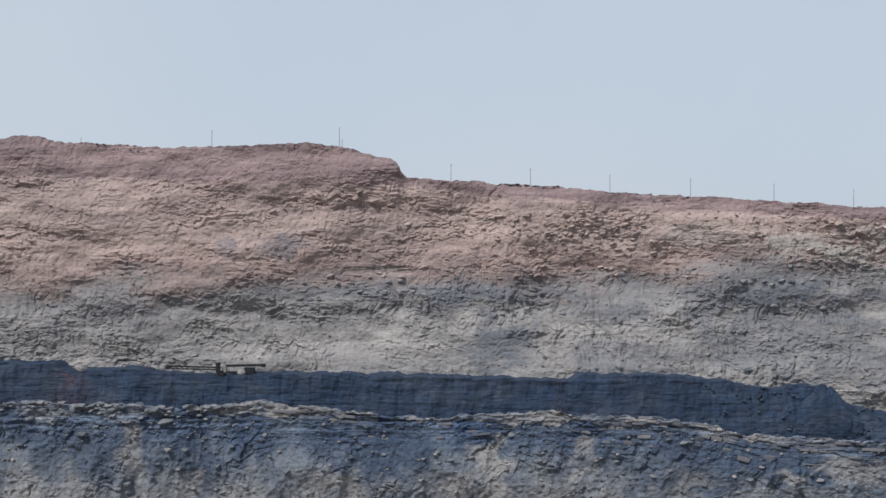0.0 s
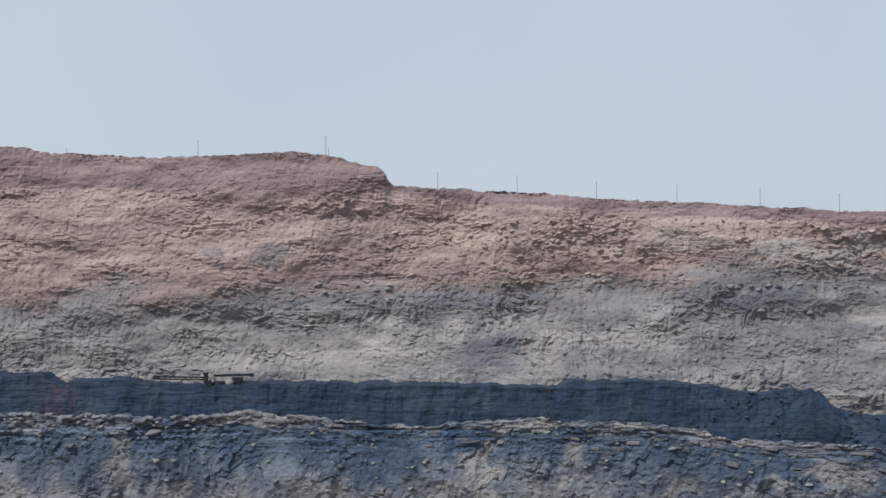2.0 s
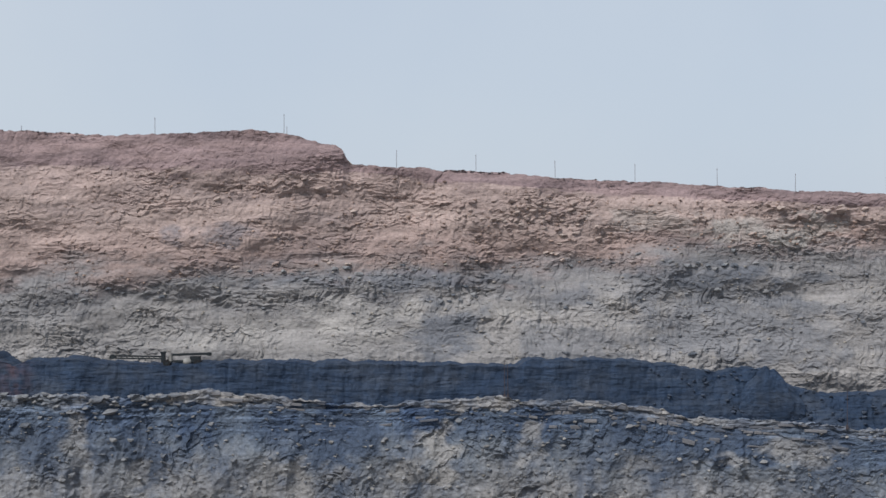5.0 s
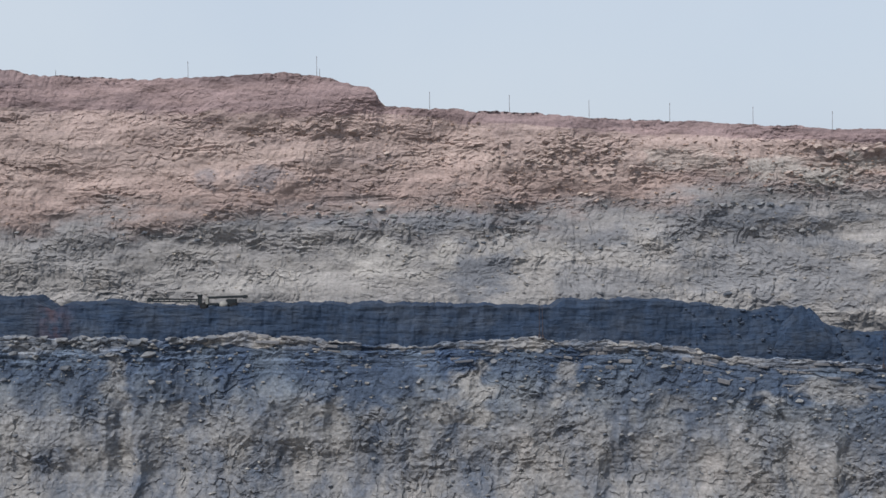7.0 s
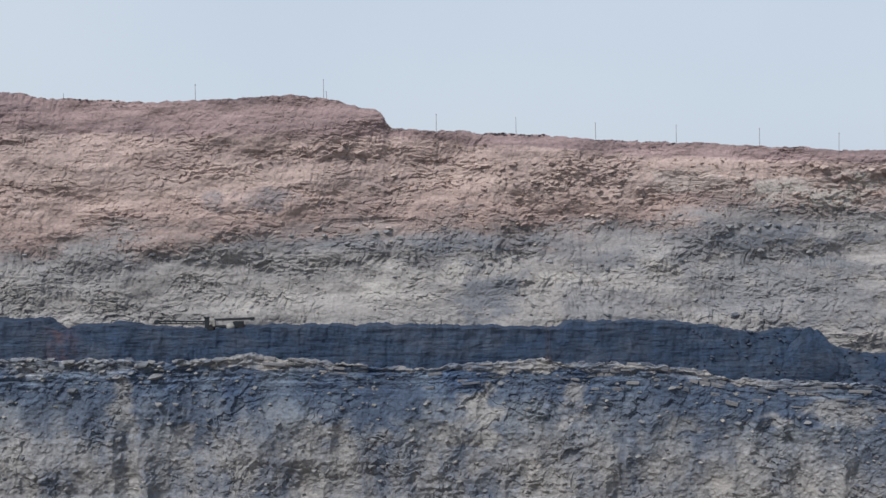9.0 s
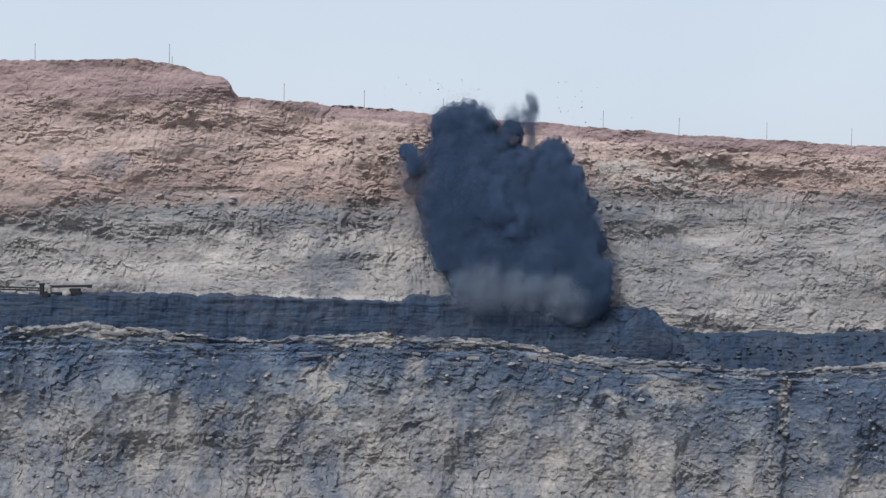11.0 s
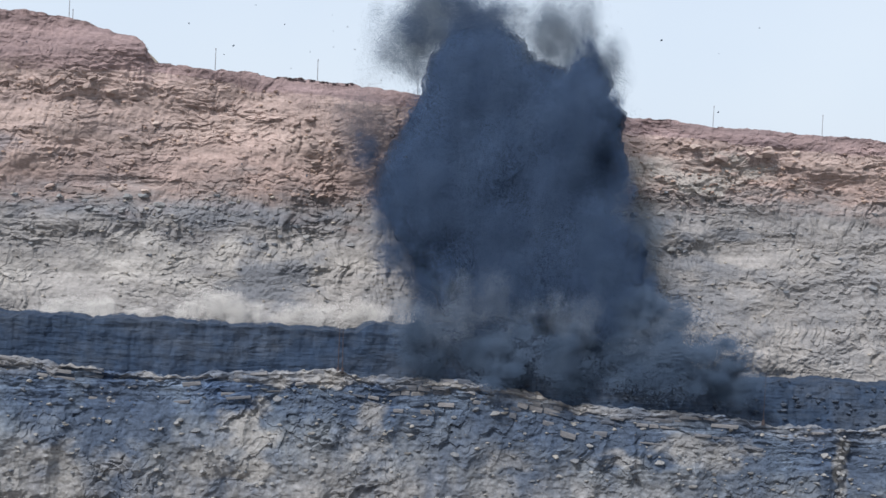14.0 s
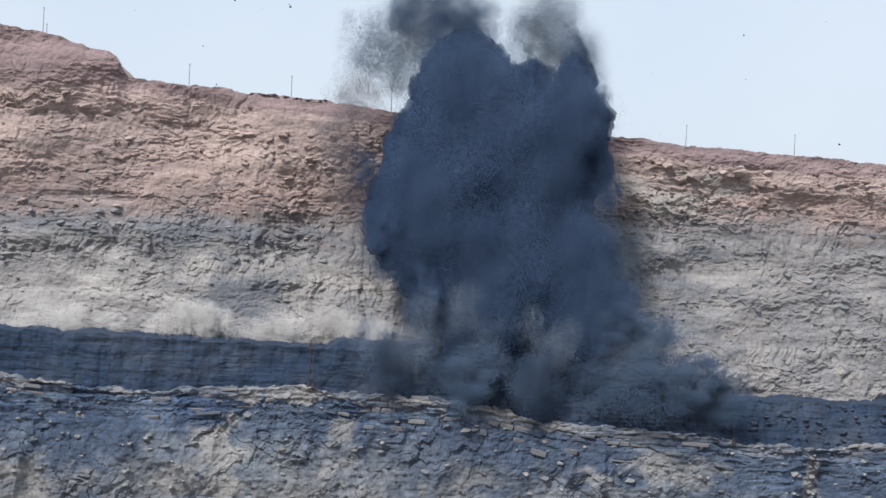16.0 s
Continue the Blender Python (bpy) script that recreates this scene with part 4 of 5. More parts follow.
puff(plume, DARK_SET, 1.76, (22.21, 19.44), (23.09, 20.59), (23.99, 22.04), (24.02, 22.59), (25.05, 23.41), y=99.6)
puff(plume, DARK_SET, 2.60, (21.55, 20.57), (18.69, 22.66), (19.22, 24.74), (19.22, 24.87), (19.52, 24.99), y=99.9)
puff(plume, DARK_SET, 2.04, (20.66, 22.65), (18.88, 26.39), (19.23, 31.58), (19.43, 32.54), (20.04, 33.98), y=100.2)
puff(plume, DARK_SET, 1.67, (20.20, 23.08), (18.80, 27.63), (19.39, 32.82), (19.66, 33.99), (20.79, 35.64), y=100.4)
puff(plume, DARK_SET, 2.23, (16.18, 20.61), (17.03, 21.83), (17.45, 22.67), (17.66, 22.59), (17.86, 22.37), y=99.6)
puff(plume, HAZE_SET, 0.62, (19.29, 27.55), (18.73, 32.74), (21.39, 32.53), (21.80, 33.15), (22.42, 34.39), tall=2.4)
puff(plume, DARK_SET, 1.30, (16.54, 25.08), (17.86, 30.66), (18.57, 33.98), (18.90, 34.52), (19.31, 35.76))
puff(plume, DARK_SET, 2.32, (21.39, 20.92), (21.65, 21.75), (20.70, 23.20), (20.58, 23.41), (21.11, 23.41), y=100.3)
puff(plume, DARK_SET, 1.67, (20.97, 20.19), (21.79, 20.38), (22.42, 21.42), (22.44, 21.55), (23.50, 21.75), y=99.5)
# thin smoke that veils the billows
puff(plume, HAZE_SET, 3.43, (14.57, 26.73), (13.93, 29.21), (14.63, 32.15), (15.54, 32.80), (17.21, 33.94), y=98.8, depth=0.3, tall=1.15)
puff(plume, HAZE_SET, 3.53, (15.65, 21.29), (14.65, 25.90), (14.38, 28.80), (14.53, 29.21), (15.03, 29.85), y=98.8, depth=0.3, tall=1.15)
puff(plume, HAZE_SET, 2.97, (21.46, 21.08), (20.93, 25.90), (20.44, 29.63), (20.80, 30.46), (22.21, 31.70), y=98.8, depth=0.3, tall=1.15)
puff(plume, HAZE_SET, 3.43, (21.46, 21.09), (19.31, 23.41), (18.90, 25.90), (18.90, 25.90), (19.11, 26.31), y=98.8, depth=0.3, tall=1.15)
puff(plume, HAZE_SET, 3.06, (15.68, 21.11), (17.24, 26.31), (17.66, 30.87), (17.86, 31.70), (18.48, 33.15), y=98.8, depth=0.3, tall=1.15)
puff(plume, HAZE_SET, 2.60, (21.63, 21.75), (22.27, 23.00), (22.53, 25.07), (22.11, 25.90), (22.72, 26.70), y=98.8, depth=0.3, tall=1.15)
puff(plume, HAZE_SET, 2.32, (14.34, 28.80), (13.76, 30.87), (13.86, 34.64), (15.06, 35.21), (16.12, 35.95), y=98.8, depth=0.3, tall=1.15)
puff(plume, HAZE_SET, 2.14, (20.56, 26.73), (20.42, 29.21), (20.44, 32.11), (21.01, 33.36), (22.63, 35.01), y=98.8, depth=0.3, tall=1.15)
puff(plume, HAZE_SET, 2.97, (15.68, 21.12), (15.58, 22.58), (15.58, 23.41), (15.82, 23.42), (16.95, 23.45), y=98.8, depth=0.3, tall=1.15)
puff(plume, HAZE_SET, 2.60, (21.39, 20.92), (21.86, 21.75), (22.53, 22.58), (22.61, 23.00), (23.97, 23.41), y=98.8, depth=0.3, tall=1.15)
puff(plume, HAZE_SET, 2.51, (14.71, 24.23), (13.39, 26.32), (12.92, 28.42), (12.31, 28.82), (13.69, 28.88), y=98.8, depth=0.3, tall=1.15)
# an arm and fingers of smoke flung out of the column
puff(plume, HAZE_SET, 1.15, (10.09, 29.30), (9.92, 30.83), (10.08, 31.18), (9.41, 30.65), (10.83, 30.68), y=99.2)
puff(plume, DARK_SET, 0.62, (11.19, 28.17), (10.35, 30.22), (11.02, 30.57), (10.94, 28.77), (12.53, 29.14), y=99.9, tall=1.2)
puff(plume, DARK_SET, 0.55, (10.69, 29.13), (9.66, 31.45), (10.49, 31.52), (10.92, 29.42), (12.52, 29.46), y=99.9, tall=1.1)
puff(plume, HAZE_SET, 1.30, (11.21, 26.38), (11.30, 28.15), (11.09, 28.93), (10.68, 27.14), (11.95, 27.48), y=99.2)
puff(plume, HAZE_SET, 0.95, (16.13, 28.73), (17.32, 33.87), (18.76, 36.23), (18.59, 34.97), (20.14, 36.42), y=99.5, tall=1.3)
puff(plume, HAZE_SET, 0.75, (15.92, 28.52), (18.59, 34.32), (19.88, 37.62), (21.23, 35.76), (22.77, 37.56), y=99.5, tall=1.9)
puff(plume, HAZE_SET, 0.55, (15.92, 28.10), (18.87, 34.95), (20.66, 38.99), (21.86, 36.77), (23.25, 38.25), y=99.5, tall=2.2)
puff(plume, DARK_SET, 0.80, (16.51, 28.80), (17.34, 32.83), (17.49, 34.51), (21.05, 32.47), (22.64, 33.59), y=99.9, tall=1.2)
# frayed edges of the column
puff(plume, HAZE_SET, 1.5, (12.67, 24.69), (13.03, 24.82), (11.86, 26.34), (11.42, 24.88), (12.68, 25.88), y=99.0, begin=10.2, tall=1.2)
puff(plume, HAZE_SET, 1.4, (13.08, 23.02), (13.48, 22.73), (13.11, 24.07), (12.99, 22.64), (14.27, 23.64), y=99.0, begin=10.2, tall=1.2)
puff(plume, HAZE_SET, 1.0, (21.97, 25.87), (21.47, 29.12), (22.77, 30.44), (23.74, 29.28), (24.86, 30.39), y=99.0, begin=10.2, tall=1.8)
puff(plume, HAZE_SET, 1.0, (22.82, 24.61), (23.25, 26.19), (23.79, 27.13), (24.94, 25.67), (25.23, 26.73), y=99.0, begin=10.2, tall=1.5)
puff(plume, HAZE_SET, 1.0, (23.67, 22.07), (24.21, 21.95), (24.97, 24.14), (25.76, 23.02), (26.78, 23.44), y=99.0, begin=10.2, tall=1.6)
puff(plume, HAZE_SET, 1.1, (13.11, 32.20), (12.26, 33.78), (11.07, 37.10), (13.26, 36.00), (14.78, 37.08), y=99.0, begin=10.2)
puff(plume, HAZE_SET, 0.9, (13.95, 32.61), (14.99, 34.24), (17.02, 37.45), (22.67, 33.86), (24.42, 35.35), y=99.0, begin=10.2)
puff(plume, HAZE_SET, 1.9, (14.16, 30.94), (13.75, 32.35), (13.55, 37.08), (14.48, 38.32), (14.66, 39.66), y=99.6, begin=10.2)
puff(plume, HAZE_SET, 1.4, (13.74, 31.36), (13.32, 32.97), (12.35, 37.99), (12.05, 37.87), (12.86, 39.55), y=99.6, begin=10.2)
puff(plume, HAZE_SET, 1.3, (14.37, 30.94), (14.18, 32.36), (14.70, 37.31), (16.12, 38.41), (16.65, 39.47), y=99.6, begin=10.2)
# later surges that fill the column
puff(plume, DARK_SET, 1.86, (18.28, 20.60), (18.28, 25.98), (18.69, 31.37), (18.90, 32.54), (19.31, 33.98), y=99.9, begin=10.4)
puff(plume, DARK_SET, 1.67, (17.66, 20.60), (17.45, 25.98), (17.45, 32.41), (17.86, 33.57), (18.28, 34.81), y=99.9, begin=10.4)
puff(plume, DARK_SET, 2.51, (16.41, 20.60), (16.41, 23.49), (15.58, 31.16), (16.00, 31.83), (16.41, 32.86), begin=10.9, y=100.3)
puff(plume, DARK_SET, 2.51, (17.24, 20.60), (17.24, 22.66), (16.83, 28.05), (16.83, 28.18), (17.24, 28.38), begin=10.9, y=100.4)
puff(plume, DARK_SET, 2.41, (19.73, 20.60), (19.26, 22.66), (19.37, 28.80), (19.52, 29.76), (20.48, 30.79), begin=10.9, y=100.4)
puff(plume, DARK_SET, 2.14, (21.39, 20.60), (21.79, 22.25), (21.15, 30.33), (21.67, 31.71), (22.99, 33.56), begin=11.0, y=100.3)
puff(plume, DARK_SET, 2.14, (15.17, 20.60), (15.17, 22.66), (13.13, 30.33), (13.79, 31.31), (14.84, 32.37), begin=10.9, y=100.4)
puff(plume, DARK_SET, 2.23, (15.58, 20.60), (15.38, 22.25), (15.16, 24.77), (14.52, 25.29), (15.29, 25.73), begin=10.9, y=100.2)
puff(plume, DARK_SET, 2.14, (21.80, 20.19), (22.20, 21.83), (22.21, 24.32), (21.88, 25.70), (22.87, 26.72), begin=10.9, y=100.2)
puff(plume, DARK_SET, 2.04, (17.24, 20.60), (17.24, 22.25), (15.17, 31.99), (15.17, 33.36), (16.29, 34.94), begin=11.0, y=100.5)
puff(plume, DARK_SET, 2.04, (18.90, 20.60), (18.90, 22.25), (18.07, 32.53), (18.28, 33.57), (18.69, 34.60), begin=11.0, y=100.5)
puff(plume, DARK_SET, 1.95, (22.63, 19.77), (23.24, 21.00), (23.74, 23.08), (23.89, 24.04), (23.73, 24.91), begin=11.0, y=100.0)
puff(plume, DARK_SET, 1.39, (14.34, 20.60), (14.34, 22.25), (13.51, 35.10), (14.45, 35.85), (15.65, 35.81), begin=11.0, y=100.5)
puff(plume, DARK_SET, 1.39, (23.04, 19.77), (23.65, 20.59), (24.36, 22.66), (24.49, 23.60), (24.41, 24.56), begin=11.2, y=100.0, tall=1.5)
puff(plume, DARK_SET, 1.58, (22.21, 19.77), (23.03, 20.59), (21.32, 28.00), (22.37, 29.82), (23.71, 31.70), begin=11.0, y=100.3, tall=1.3)
puff(plume, DARK_SET, 2.00, (18.28, 20.40), (18.60, 21.40), (19.00, 22.30), (19.40, 22.40), (19.70, 22.60), begin=10.6, y=99.8)
puff(plume, DARK_SET, 1.90, (20.60, 20.20), (21.20, 21.00), (21.60, 22.00), (22.00, 22.20), (22.40, 22.40), begin=10.6, y=99.7)
puff(plume, DARK_SET, 2.10, (17.60, 20.40), (17.60, 22.00), (18.20, 26.50), (18.60, 27.20), (19.60, 28.40), begin=10.7, y=100.0)
# thinning grey-blue smoke drifting before the core
puff(plume, GREY_HAZE_SET, 3.43, (14.34, 26.73), (13.93, 29.21), (14.63, 32.15), (15.54, 32.80), (17.21, 33.94), y=98.0, begin=11.4, depth=0.3, tall=1.15)
puff(plume, GREY_HAZE_SET, 3.53, (14.75, 23.82), (14.34, 25.90), (14.38, 28.80), (14.53, 29.21), (15.03, 29.85), y=98.0, begin=11.4, depth=0.3, tall=1.15)
puff(plume, GREY_HAZE_SET, 2.97, (20.76, 24.24), (20.93, 25.90), (20.44, 29.63), (20.80, 30.46), (22.21, 31.70), y=98.0, begin=11.4, depth=0.3, tall=1.15)
puff(plume, GREY_HAZE_SET, 3.43, (19.31, 22.17), (19.31, 23.41), (18.90, 25.90), (18.90, 25.90), (19.11, 26.31), y=98.0, begin=11.4, depth=0.3, tall=1.15)
puff(plume, GREY_HAZE_SET, 3.06, (17.24, 23.82), (17.24, 26.31), (17.66, 30.87), (17.86, 31.70), (18.48, 33.15), y=98.0, begin=11.4, depth=0.3, tall=1.15)
puff(plume, GREY_HAZE_SET, 2.60, (21.80, 21.75), (22.27, 23.00), (22.53, 25.07), (22.11, 25.90), (22.72, 26.70), y=98.0, begin=11.4, depth=0.3, tall=1.15)
puff(plume, GREY_HAZE_SET, 2.32, (14.34, 28.80), (13.76, 30.87), (13.86, 34.64), (15.06, 35.21), (16.12, 35.95), y=98.0, begin=11.4, depth=0.3, tall=1.15)
puff(plume, GREY_HAZE_SET, 2.14, (20.56, 26.73), (20.51, 29.21), (20.44, 32.11), (21.01, 33.36), (22.63, 35.01), y=98.0, begin=11.4, depth=0.3, tall=1.15)
puff(plume, GREY_HAZE_SET, 2.97, (16.00, 21.75), (15.58, 22.58), (15.58, 23.41), (15.82, 23.42), (16.95, 23.45), y=98.0, begin=11.4, depth=0.3, tall=1.15)
puff(plume, GREY_HAZE_SET, 2.60, (21.39, 20.92), (21.86, 21.75), (22.53, 22.58), (22.61, 23.00), (23.97, 23.41), y=98.0, begin=11.4, depth=0.3, tall=1.15)
puff(plume, GREY_HAZE_SET, 2.51, (12.68, 24.24), (12.06, 26.31), (12.92, 28.42), (12.31, 28.82), (13.69, 28.88), y=98.0, begin=11.4, depth=0.3, tall=1.15)
# knobs on the outline
for size, a, b, c in ((0.62, (12.0, 28.0), (11.2, 30.6), (13.6, 31.0)), (0.75, (13.0, 30.6), (12.3, 32.9), (12.6, 35.6)),
                      (0.66, (15.4, 30.5), (15.0, 33.2), (14.0, 34.8)), (0.58, (16.2, 28.6), (16.5, 32.2), (17.2, 33.0)),
                      (0.60, (20.0, 29.3), (20.4, 31.6), (22.0, 31.6)), (0.62, (21.3, 28.4), (22.2, 30.0), (22.2, 30.6)),
                      (0.66, (22.2, 26.0), (23.2, 27.6), (22.4, 28.6)), (0.62, (22.8, 23.6), (24.0, 24.8), (23.2, 24.8)),
                      (0.52, (11.0, 26.0), (10.0, 29.0), (12.2, 28.6)), (0.55, (18.9, 26.0), (19.2, 30.4), (19.4, 31.6))):
    puff(plume, DARK_SET, size, a, b, c, (0.85 * c[0] + 2.6, c[1] + 0.1), (0.7 * c[0] + 5.2, c[1] - 0.2), y=99.9)
puff(plume, EDGE_SET, 2.24, (13.51, 30.04), (12.89, 31.70), (11.56, 36.34), (11.36, 37.00), (11.23, 38.00), begin=11.2, y=100.5)
puff(plume, EDGE_SET, 1.92, (15.17, 30.87), (14.34, 32.74), (12.47, 37.83), (12.68, 38.74), (12.89, 40.07), begin=11.2, y=100.5)
puff(plume, EDGE_SET, 2.14, (17.24, 27.97), (16.20, 31.70), (16.49, 37.17), (17.03, 38.00), (17.03, 39.66), begin=11.2, y=100.5)
puff(plume, EDGE_SET, 1.82, (18.48, 27.55), (17.86, 31.70), (19.23, 36.76), (20.06, 37.67), (20.56, 39.16), tall=1.2, begin=11.2, y=100.5)
puff(plume, EDGE_SET, 1.39, (18.69, 28.38), (18.73, 33.69), (20.89, 38.33), (21.72, 38.33), (22.63, 39.37), tall=1.7, begin=11.2, y=100.5)
puff(plume, EDGE_SET, 2.02, (20.97, 28.38), (21.30, 30.04), (22.55, 33.56), (23.04, 35.35), (23.46, 37.71), begin=11.2, y=100.5)
puff(plume, EDGE_SET, 2.40, (22.21, 23.41), (23.25, 24.65), (24.49, 25.48), (25.32, 25.69), (26.57, 25.28), tall=1.2, begin=11.2, y=100.5)
puff(plume, EDGE_SET, 2.67, (14.34, 30.04), (13.72, 31.70), (12.27, 36.67), (13.10, 38.33), (15.17, 40.82), begin=11.2, y=100.5)
puff(plume, EDGE_SET, 2.46, (16.41, 28.38), (15.58, 31.70), (17.24, 35.84), (19.31, 37.50), (21.39, 40.40), begin=11.2, y=100.5)
puff(plume, EDGE_SET, 2.50, (13.51, 30.04), (12.89, 31.70), (12.60, 36.00), (12.60, 36.80), (13.00, 37.20), begin=11.2, y=100.5)
puff(plume, EDGE_SET, 2.30, (14.34, 30.04), (13.72, 31.70), (13.20, 36.60), (13.60, 37.80), (14.60, 38.60), begin=11.2, y=100.5)
puff(plume, EDGE_SET, 2.00, (20.97, 28.38), (21.30, 30.04), (21.60, 33.00), (21.90, 35.20), (22.40, 37.60), begin=11.2, y=100.5)
puff(plume, EDGE_SET, 2.10, (16.41, 28.38), (15.58, 31.70), (15.60, 34.60), (16.00, 36.60), (16.60, 38.20), begin=11.2, y=100.6)
puff(plume, BROWN_SET, 2.14, (11.44, 26.82), (10.11, 29.91), (9.37, 31.99), (8.95, 32.49), (9.37, 32.32))
puff(plume, BROWN_SET, 2.32, (12.47, 24.75), (11.36, 27.22), (10.53, 29.30), (10.20, 29.84), (10.40, 30.04), tall=1.2)
puff(plume, BROWN_SET, 2.09, (11.85, 25.58), (10.61, 28.88), (9.99, 30.95), (9.57, 31.50), (10.40, 34.60))
puff(skirt, DUST_SET, 1.39, (15.17, 20.63), (14.75, 21.01), (13.51, 21.34), (13.10, 21.13), (12.68, 20.72), y=97.6)
puff(skirt, DUST_SET, 1.50, (16.41, 20.92), (16.41, 21.34), (15.58, 21.34), (15.17, 21.34), (14.34, 20.92), y=97.6)
puff(skirt, DUST_SET, 1.39, (17.45, 20.76), (18.28, 21.13), (18.48, 21.55), (18.69, 21.55), (18.48, 21.75), y=97.6)
puff(skirt, DUST_SET, 1.26, (16.83, 21.05), (17.45, 21.67), (17.24, 22.17), (16.83, 22.58), (16.41, 23.00), y=97.6, tall=1.3)
puff(skirt, DUST_SET, 1.14, (20.06, 20.84), (20.22, 21.42), (21.39, 21.55), (21.80, 21.75), (22.63, 21.34), y=97.6, tall=1.4)
puff(skirt, DUST_SET, 1.50, (20.97, 20.09), (21.39, 20.51), (23.46, 20.72), (25.53, 20.92), (27.19, 20.72), y=97.6, wide=1.4)
puff(skirt, DUST_SET, 1.20, (13.6, 20.80), (13.2, 21.5), (12.2, 21.8), (11.8, 21.6), (11.4, 21.0), y=97.7, tall=1.2)
puff(skirt, DUST_SET, 1.28, (14.5, 21.10), (14.3, 22.0), (14.6, 22.3), (14.6, 22.6), (14.4, 22.6), y=97.6, tall=1.4)
puff(skirt, DUST_SET, 1.12, (15.9, 21.20), (15.6, 22.1), (16.6, 22.4), (16.9, 22.6), (17.2, 23.2), y=97.6, tall=1.5)
puff(skirt, DUST_SET, 0.99, (18.9, 20.70), (19.0, 21.6), (19.8, 21.9), (20.2, 22.0), (20.6, 22.3), y=97.6, tall=1.3)
puff(skirt, DUST_SET, 1.06, (21.2, 21.10), (20.9, 21.5), (20.6, 21.2), (21.0, 21.0), (21.6, 20.8), y=97.6, tall=1.3)
puff(skirt, SKIRT_SET, 1.86, (17.24, 20.51), (16.41, 20.51), (14.34, 20.09), (13.51, 19.68), (13.10, 19.27), begin=11.3, y=98.0, wide=1.5)
puff(skirt, SKIRT_SET, 2.04, (19.31, 20.09), (18.90, 20.09), (17.66, 19.89), (17.24, 19.47), (16.83, 19.06), begin=11.3, y=97.9, wide=1.5)
puff(skirt, SKIRT_SET, 2.14, (20.97, 20.09), (20.97, 20.09), (20.97, 19.68), (21.39, 19.47), (21.39, 19.06), begin=11.3, y=97.8, wide=1.6)
puff(skirt, SKIRT_SET, 2.14, (21.80, 19.68), (22.63, 19.68), (24.70, 20.09), (25.53, 19.47), (25.94, 18.85), begin=11.3, y=97.9, wide=1.6)
puff(skirt, SKIRT_SET, 1.86, (22.63, 19.27), (23.46, 19.68), (26.77, 20.09), (28.43, 19.27), (29.67, 19.06), begin=11.3, y=98.0, wide=1.6)
puff(skirt, SKIRT_SET, 1.39, (23.04, 18.85), (24.29, 19.27), (28.02, 19.06), (30.30, 18.23), (32.37, 18.23), begin=11.3, y=98.0, wide=1.6)
puff(skirt, SKIRT_SET, 1.86, (22.21, 19.68), (23.04, 20.09), (25.53, 21.34), (26.36, 21.34), (27.60, 21.34), begin=11.3, y=98.2, wide=1.3)
puff(skirt, SKIRT_SET, 1.67, (21.39, 19.68), (21.80, 20.09), (23.04, 21.34), (24.29, 21.75), (25.11, 22.17), begin=11.3, y=98.2, wide=1.3)
puff(veil_dust, PALE_SET, 0.93, (-7.79, 19.68), (-7.79, 19.93), (-7.87, 20.51), (-7.96, 20.76), (-8.04, 20.92), y=100.9, wide=1.5, depth=0.35, begin=10.3)
puff(veil_dust, PALE_SET, 1.21, (-5.55, 19.68), (-5.55, 19.93), (-5.64, 20.59), (-5.72, 20.84), (-5.80, 21.30), y=100.9, wide=1.5, depth=0.35, begin=10.3)
puff(veil_dust, PALE_SET, 0.74, (-2.98, 19.68), (-2.98, 19.93), (-3.07, 20.43), (-3.15, 20.68), (-3.23, 21.42), y=100.9, wide=1.5, depth=0.35, begin=10.3)
puff(veil_dust, PALE_SET, 1.02, (-0.33, 19.68), (-0.33, 19.93), (-0.41, 20.51), (-0.50, 20.76), (-0.58, 20.92), y=100.9, wide=1.5, depth=0.35, begin=10.3)
puff(veil_dust, PALE_SET, 1.30, (1.74, 19.68), (1.74, 19.93), (1.66, 21.17), (1.57, 21.42), (1.49, 21.88), y=100.9, wide=1.5, depth=0.35, begin=10.3)
puff(veil_dust, PALE_SET, 0.93, (2.74, 19.68), (2.74, 19.93), (2.65, 20.84), (2.57, 21.09), (2.49, 21.84), y=100.9, wide=1.5, depth=0.35, begin=10.3)
puff(veil_dust, PALE_SET, 1.11, (5.43, 19.68), (5.43, 19.93), (5.35, 20.43), (5.26, 20.68), (5.18, 20.84), y=100.9, wide=1.5, depth=0.35, begin=10.3)
puff(veil_dust, PALE_SET, 1.21, (7.50, 19.68), (7.50, 19.93), (7.42, 20.59), (7.34, 20.84), (7.25, 21.30), y=100.9, wide=1.5, depth=0.35, begin=10.3)
puff(veil_dust, PALE_SET, 1.39, (9.78, 19.68), (9.78, 19.93), (9.70, 20.76), (9.61, 21.01), (9.53, 21.75), y=100.9, wide=1.5, depth=0.35, begin=10.3)
puff(veil_dust, PALE_SET, 0.80, (1.42, 19.6), (1.42, 20.04), (1.32, 20.44), (1.22, 20.94), (1.02, 21.64), y=100.7, tall=1.5, depth=0.35, begin=10.4)
puff(veil_dust, PALE_SET, 0.70, (3.99, 19.6), (3.99, 19.96), (3.90, 20.36), (3.79, 20.86), (3.59, 21.56), y=100.7, tall=1.5, depth=0.35, begin=10.4)
puff(veil_dust, PALE_SET, 0.80, (2.72, 19.6), (2.72, 19.59), (2.62, 19.99), (2.52, 20.49), (2.32, 21.19), y=100.7, tall=1.5, depth=0.35, begin=10.4)
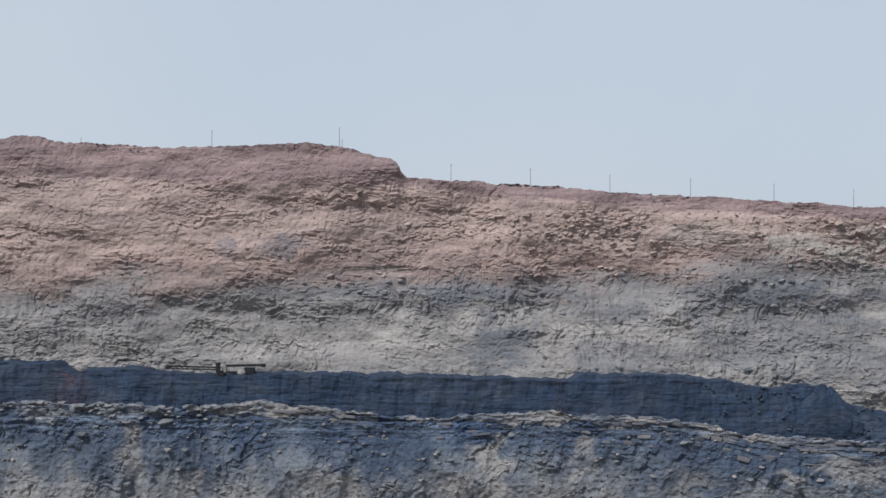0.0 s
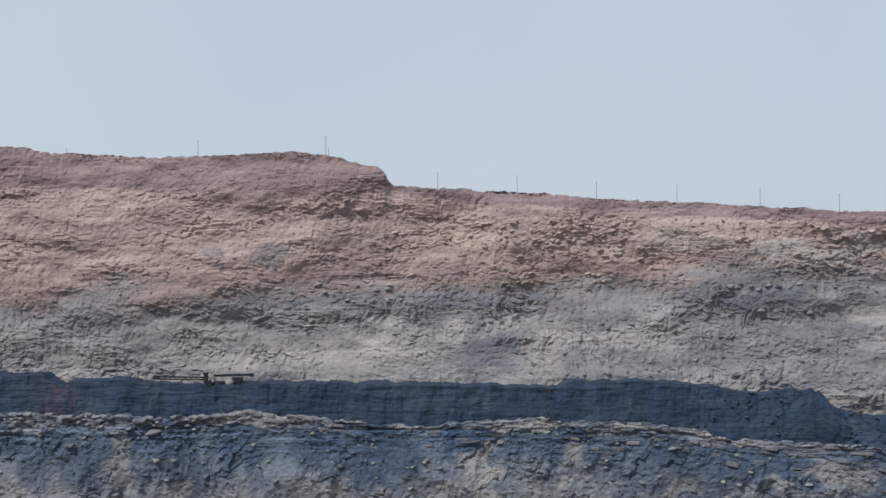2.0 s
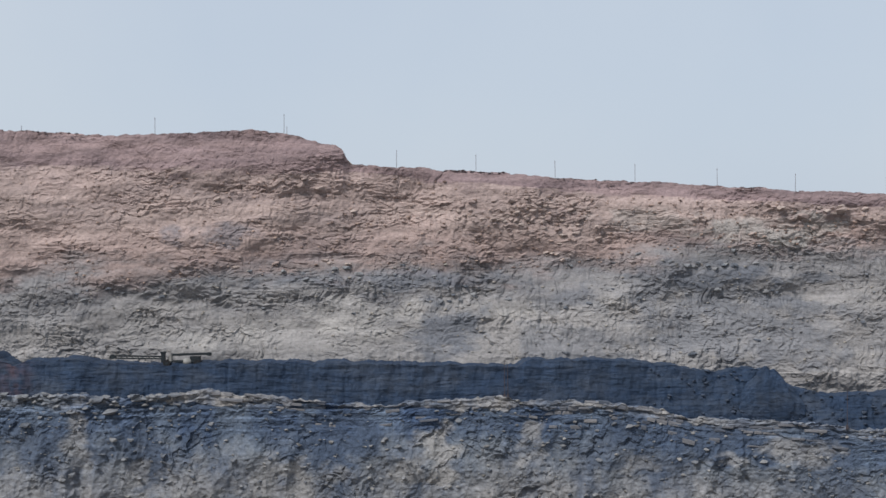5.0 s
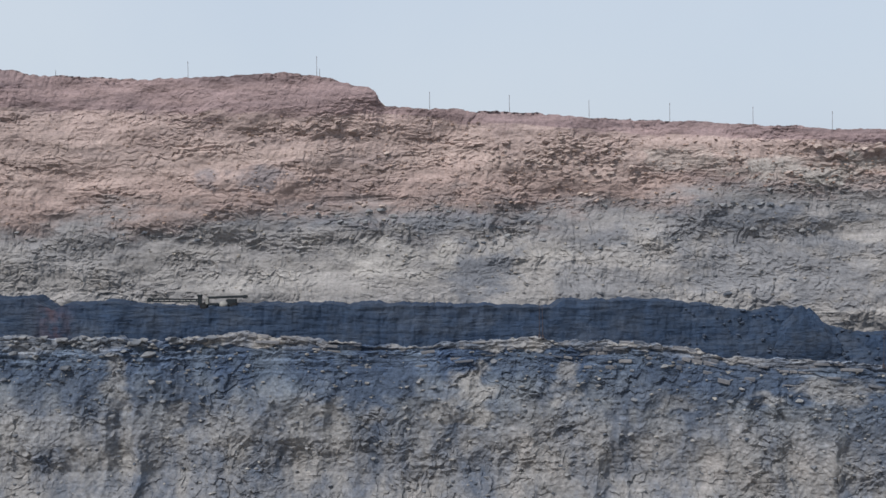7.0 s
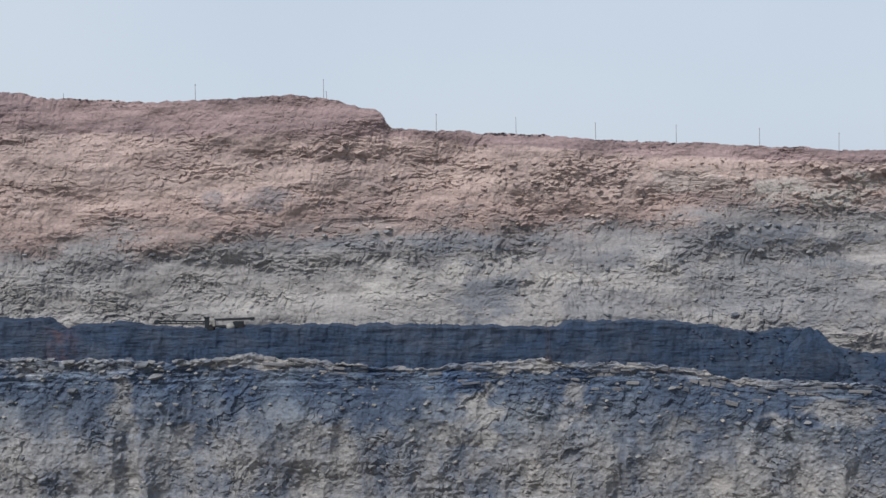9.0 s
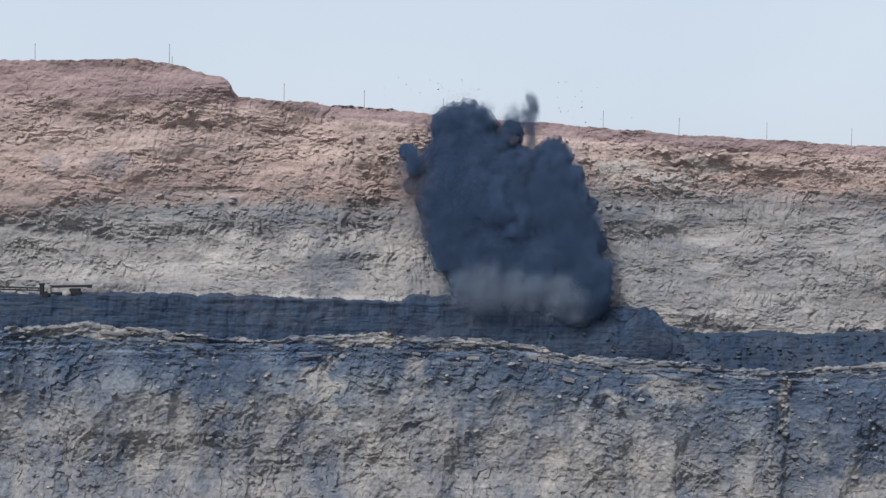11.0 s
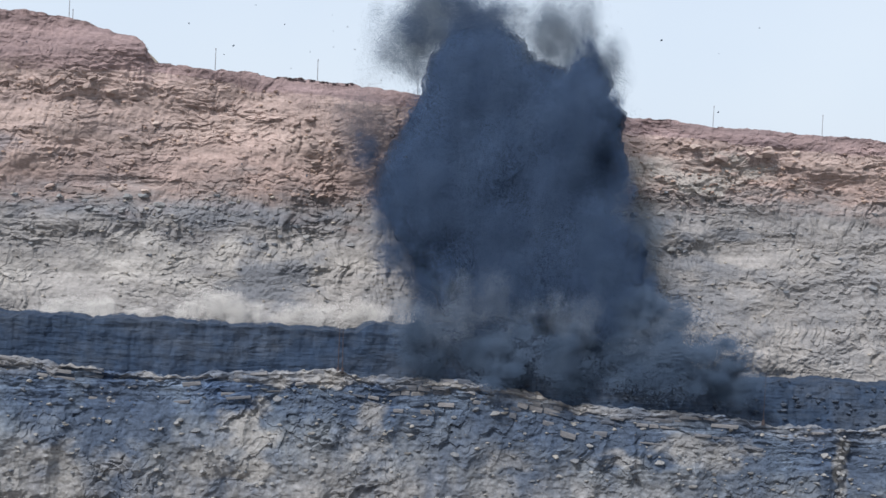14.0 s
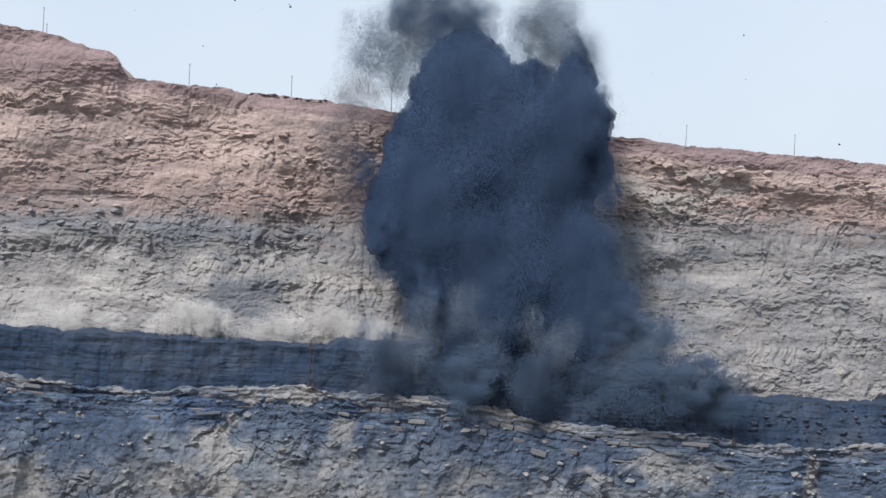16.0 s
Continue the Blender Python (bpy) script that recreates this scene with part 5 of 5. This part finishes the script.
puff(veil_dust, PALE_SET, 0.90, (-4.74, 19.6), (-4.74, 19.53), (-4.84, 19.93), (-4.94, 20.43), (-5.14, 21.12), y=100.7, tall=1.5, depth=0.35, begin=10.4)
puff(veil_dust, PALE_SET, 0.90, (11.04, 19.6), (11.04, 19.68), (10.94, 20.08), (10.84, 20.58), (10.64, 21.28), y=100.7, tall=1.5, depth=0.35, begin=10.4)
puff(veil_dust, PALE_SET, 0.80, (12.71, 19.6), (12.71, 19.56), (12.60, 19.96), (12.50, 20.46), (12.30, 21.16), y=100.7, tall=1.5, depth=0.35, begin=10.4)



def move_puffs():
    rng = random.Random(11)
    for ob, parent, y, begin, way in PUFFS:
        o = parent.matrix_basis.translation
        x0, z0 = way[0]
        turn, tip = rng.uniform(0, 360), rng.uniform(-25, 25)
        spin = rng.uniform(-14, 14)

        def at(x, z, s, deep=0.0):
            return pose(x - o.x, y + deep * (103.2 - y) - o.y, z - o.z, 0, tip * 0.3 + spin * s * 0.4, tip * 0.5 + spin * s)

        low = 12.0
        rows = [(0.0, at(x0, low, 0, 1)), (begin - 0.1, at(x0, low, 0, 1)), (begin + 0.08, at(x0, low + 0.45 * (z0 - low), 0.1, 0.5)),
                (begin + 0.3, at(x0, low + 0.80 * (z0 - low), 0.25, 0.1))]
        if begin + 0.7 < 11.0:
            rows.append((begin + 0.7, at(x0, z0, 0.5)))
        (xa, za), (xb, zb) = way[1:3]
        surge = (xa + 0.68 * (xb - xa), za + 0.68 * (zb - za))     # most of the rise is over before 12 s
        for t, (x, z), s in zip((11.0, 11.75, 12.5, 13.5, 16.0), (way[1], surge, *way[2:]), (0.8, 1.2, 1.5, 2.0, 3.0)):
            if t > rows[-1][0]:
                rows.append((t, at(x, z, s)))
        ob.matrix_basis = rows[0][1] @ Matrix.Diagonal((*ob.scale, 1))
        walk(ob, rows)


# coal pieces thrown high by the blast
debris = tagged(new("flying_debris"), "dark bits of coal and rock thrown into the sky", "debris", kind="")
debris.matrix_basis = pose(17.0, 100.0, 10.0)
CHIPS = []


def build_chips():
    rng = random.Random(21)
    for k in range(220):
        ob = new("chip", COAL_SET[k % 4])
        ob.parent = debris
        w = rng.uniform(0.05, 0.10) if k % 7 else rng.uniform(0.10, 0.16)
        ob.scale = (w, w, w * 0.8)
        if k % 5 == 0:      # lumps that fall beside the column
            CHIPS.append((ob, rng.uniform(2.6, 3.9), rng.uniform(2.2, 5.5), rng.uniform(98.8, 100.0), rng.uniform(-200, 200)))
            continue
        CHIPS.append((ob, rng.gauss(-0.6, 1.9), rng.uniform(5.6, 11.0), rng.uniform(97.5, 102.0), rng.uniform(-200, 200)))


build_chips()


def move_chips():
    g = 2.7
    for ob, vx, vz, y, spin in CHIPS:
        x0 = 14.5 if vx < 0.3 else 20.0
        rows = [(0.0, pose(x0 - 17, y - 100, 3)), (BLAST - 0.05, pose(x0 - 17, y - 100, 3)), (BLAST, pose(x0 - 17, y - 100, 9.0))]
        k = 1
        while BLAST + 0.4 * k <= 16.0:
            d = 0.4 * k
            z = 20.2 + vz * 1.25 * d - g * d * d / 2
            rows.append((BLAST + d, pose(x0 + vx * d - 17, y - 100, max(z, 18.5) - 10, 0.1 * spin * min(d, 4), 0.12 * spin * min(d, 4), 0)))
            k += 1
        rows.append((16.05, rows[-1][1]))
        m = rows[0][1] @ Matrix.Diagonal((*ob.scale, 1))
        ob.matrix_basis = m
        walk(ob, rows)


build_stones()
build_rubble()


def motions():
    move_puffs()
    move_chips()


motions()
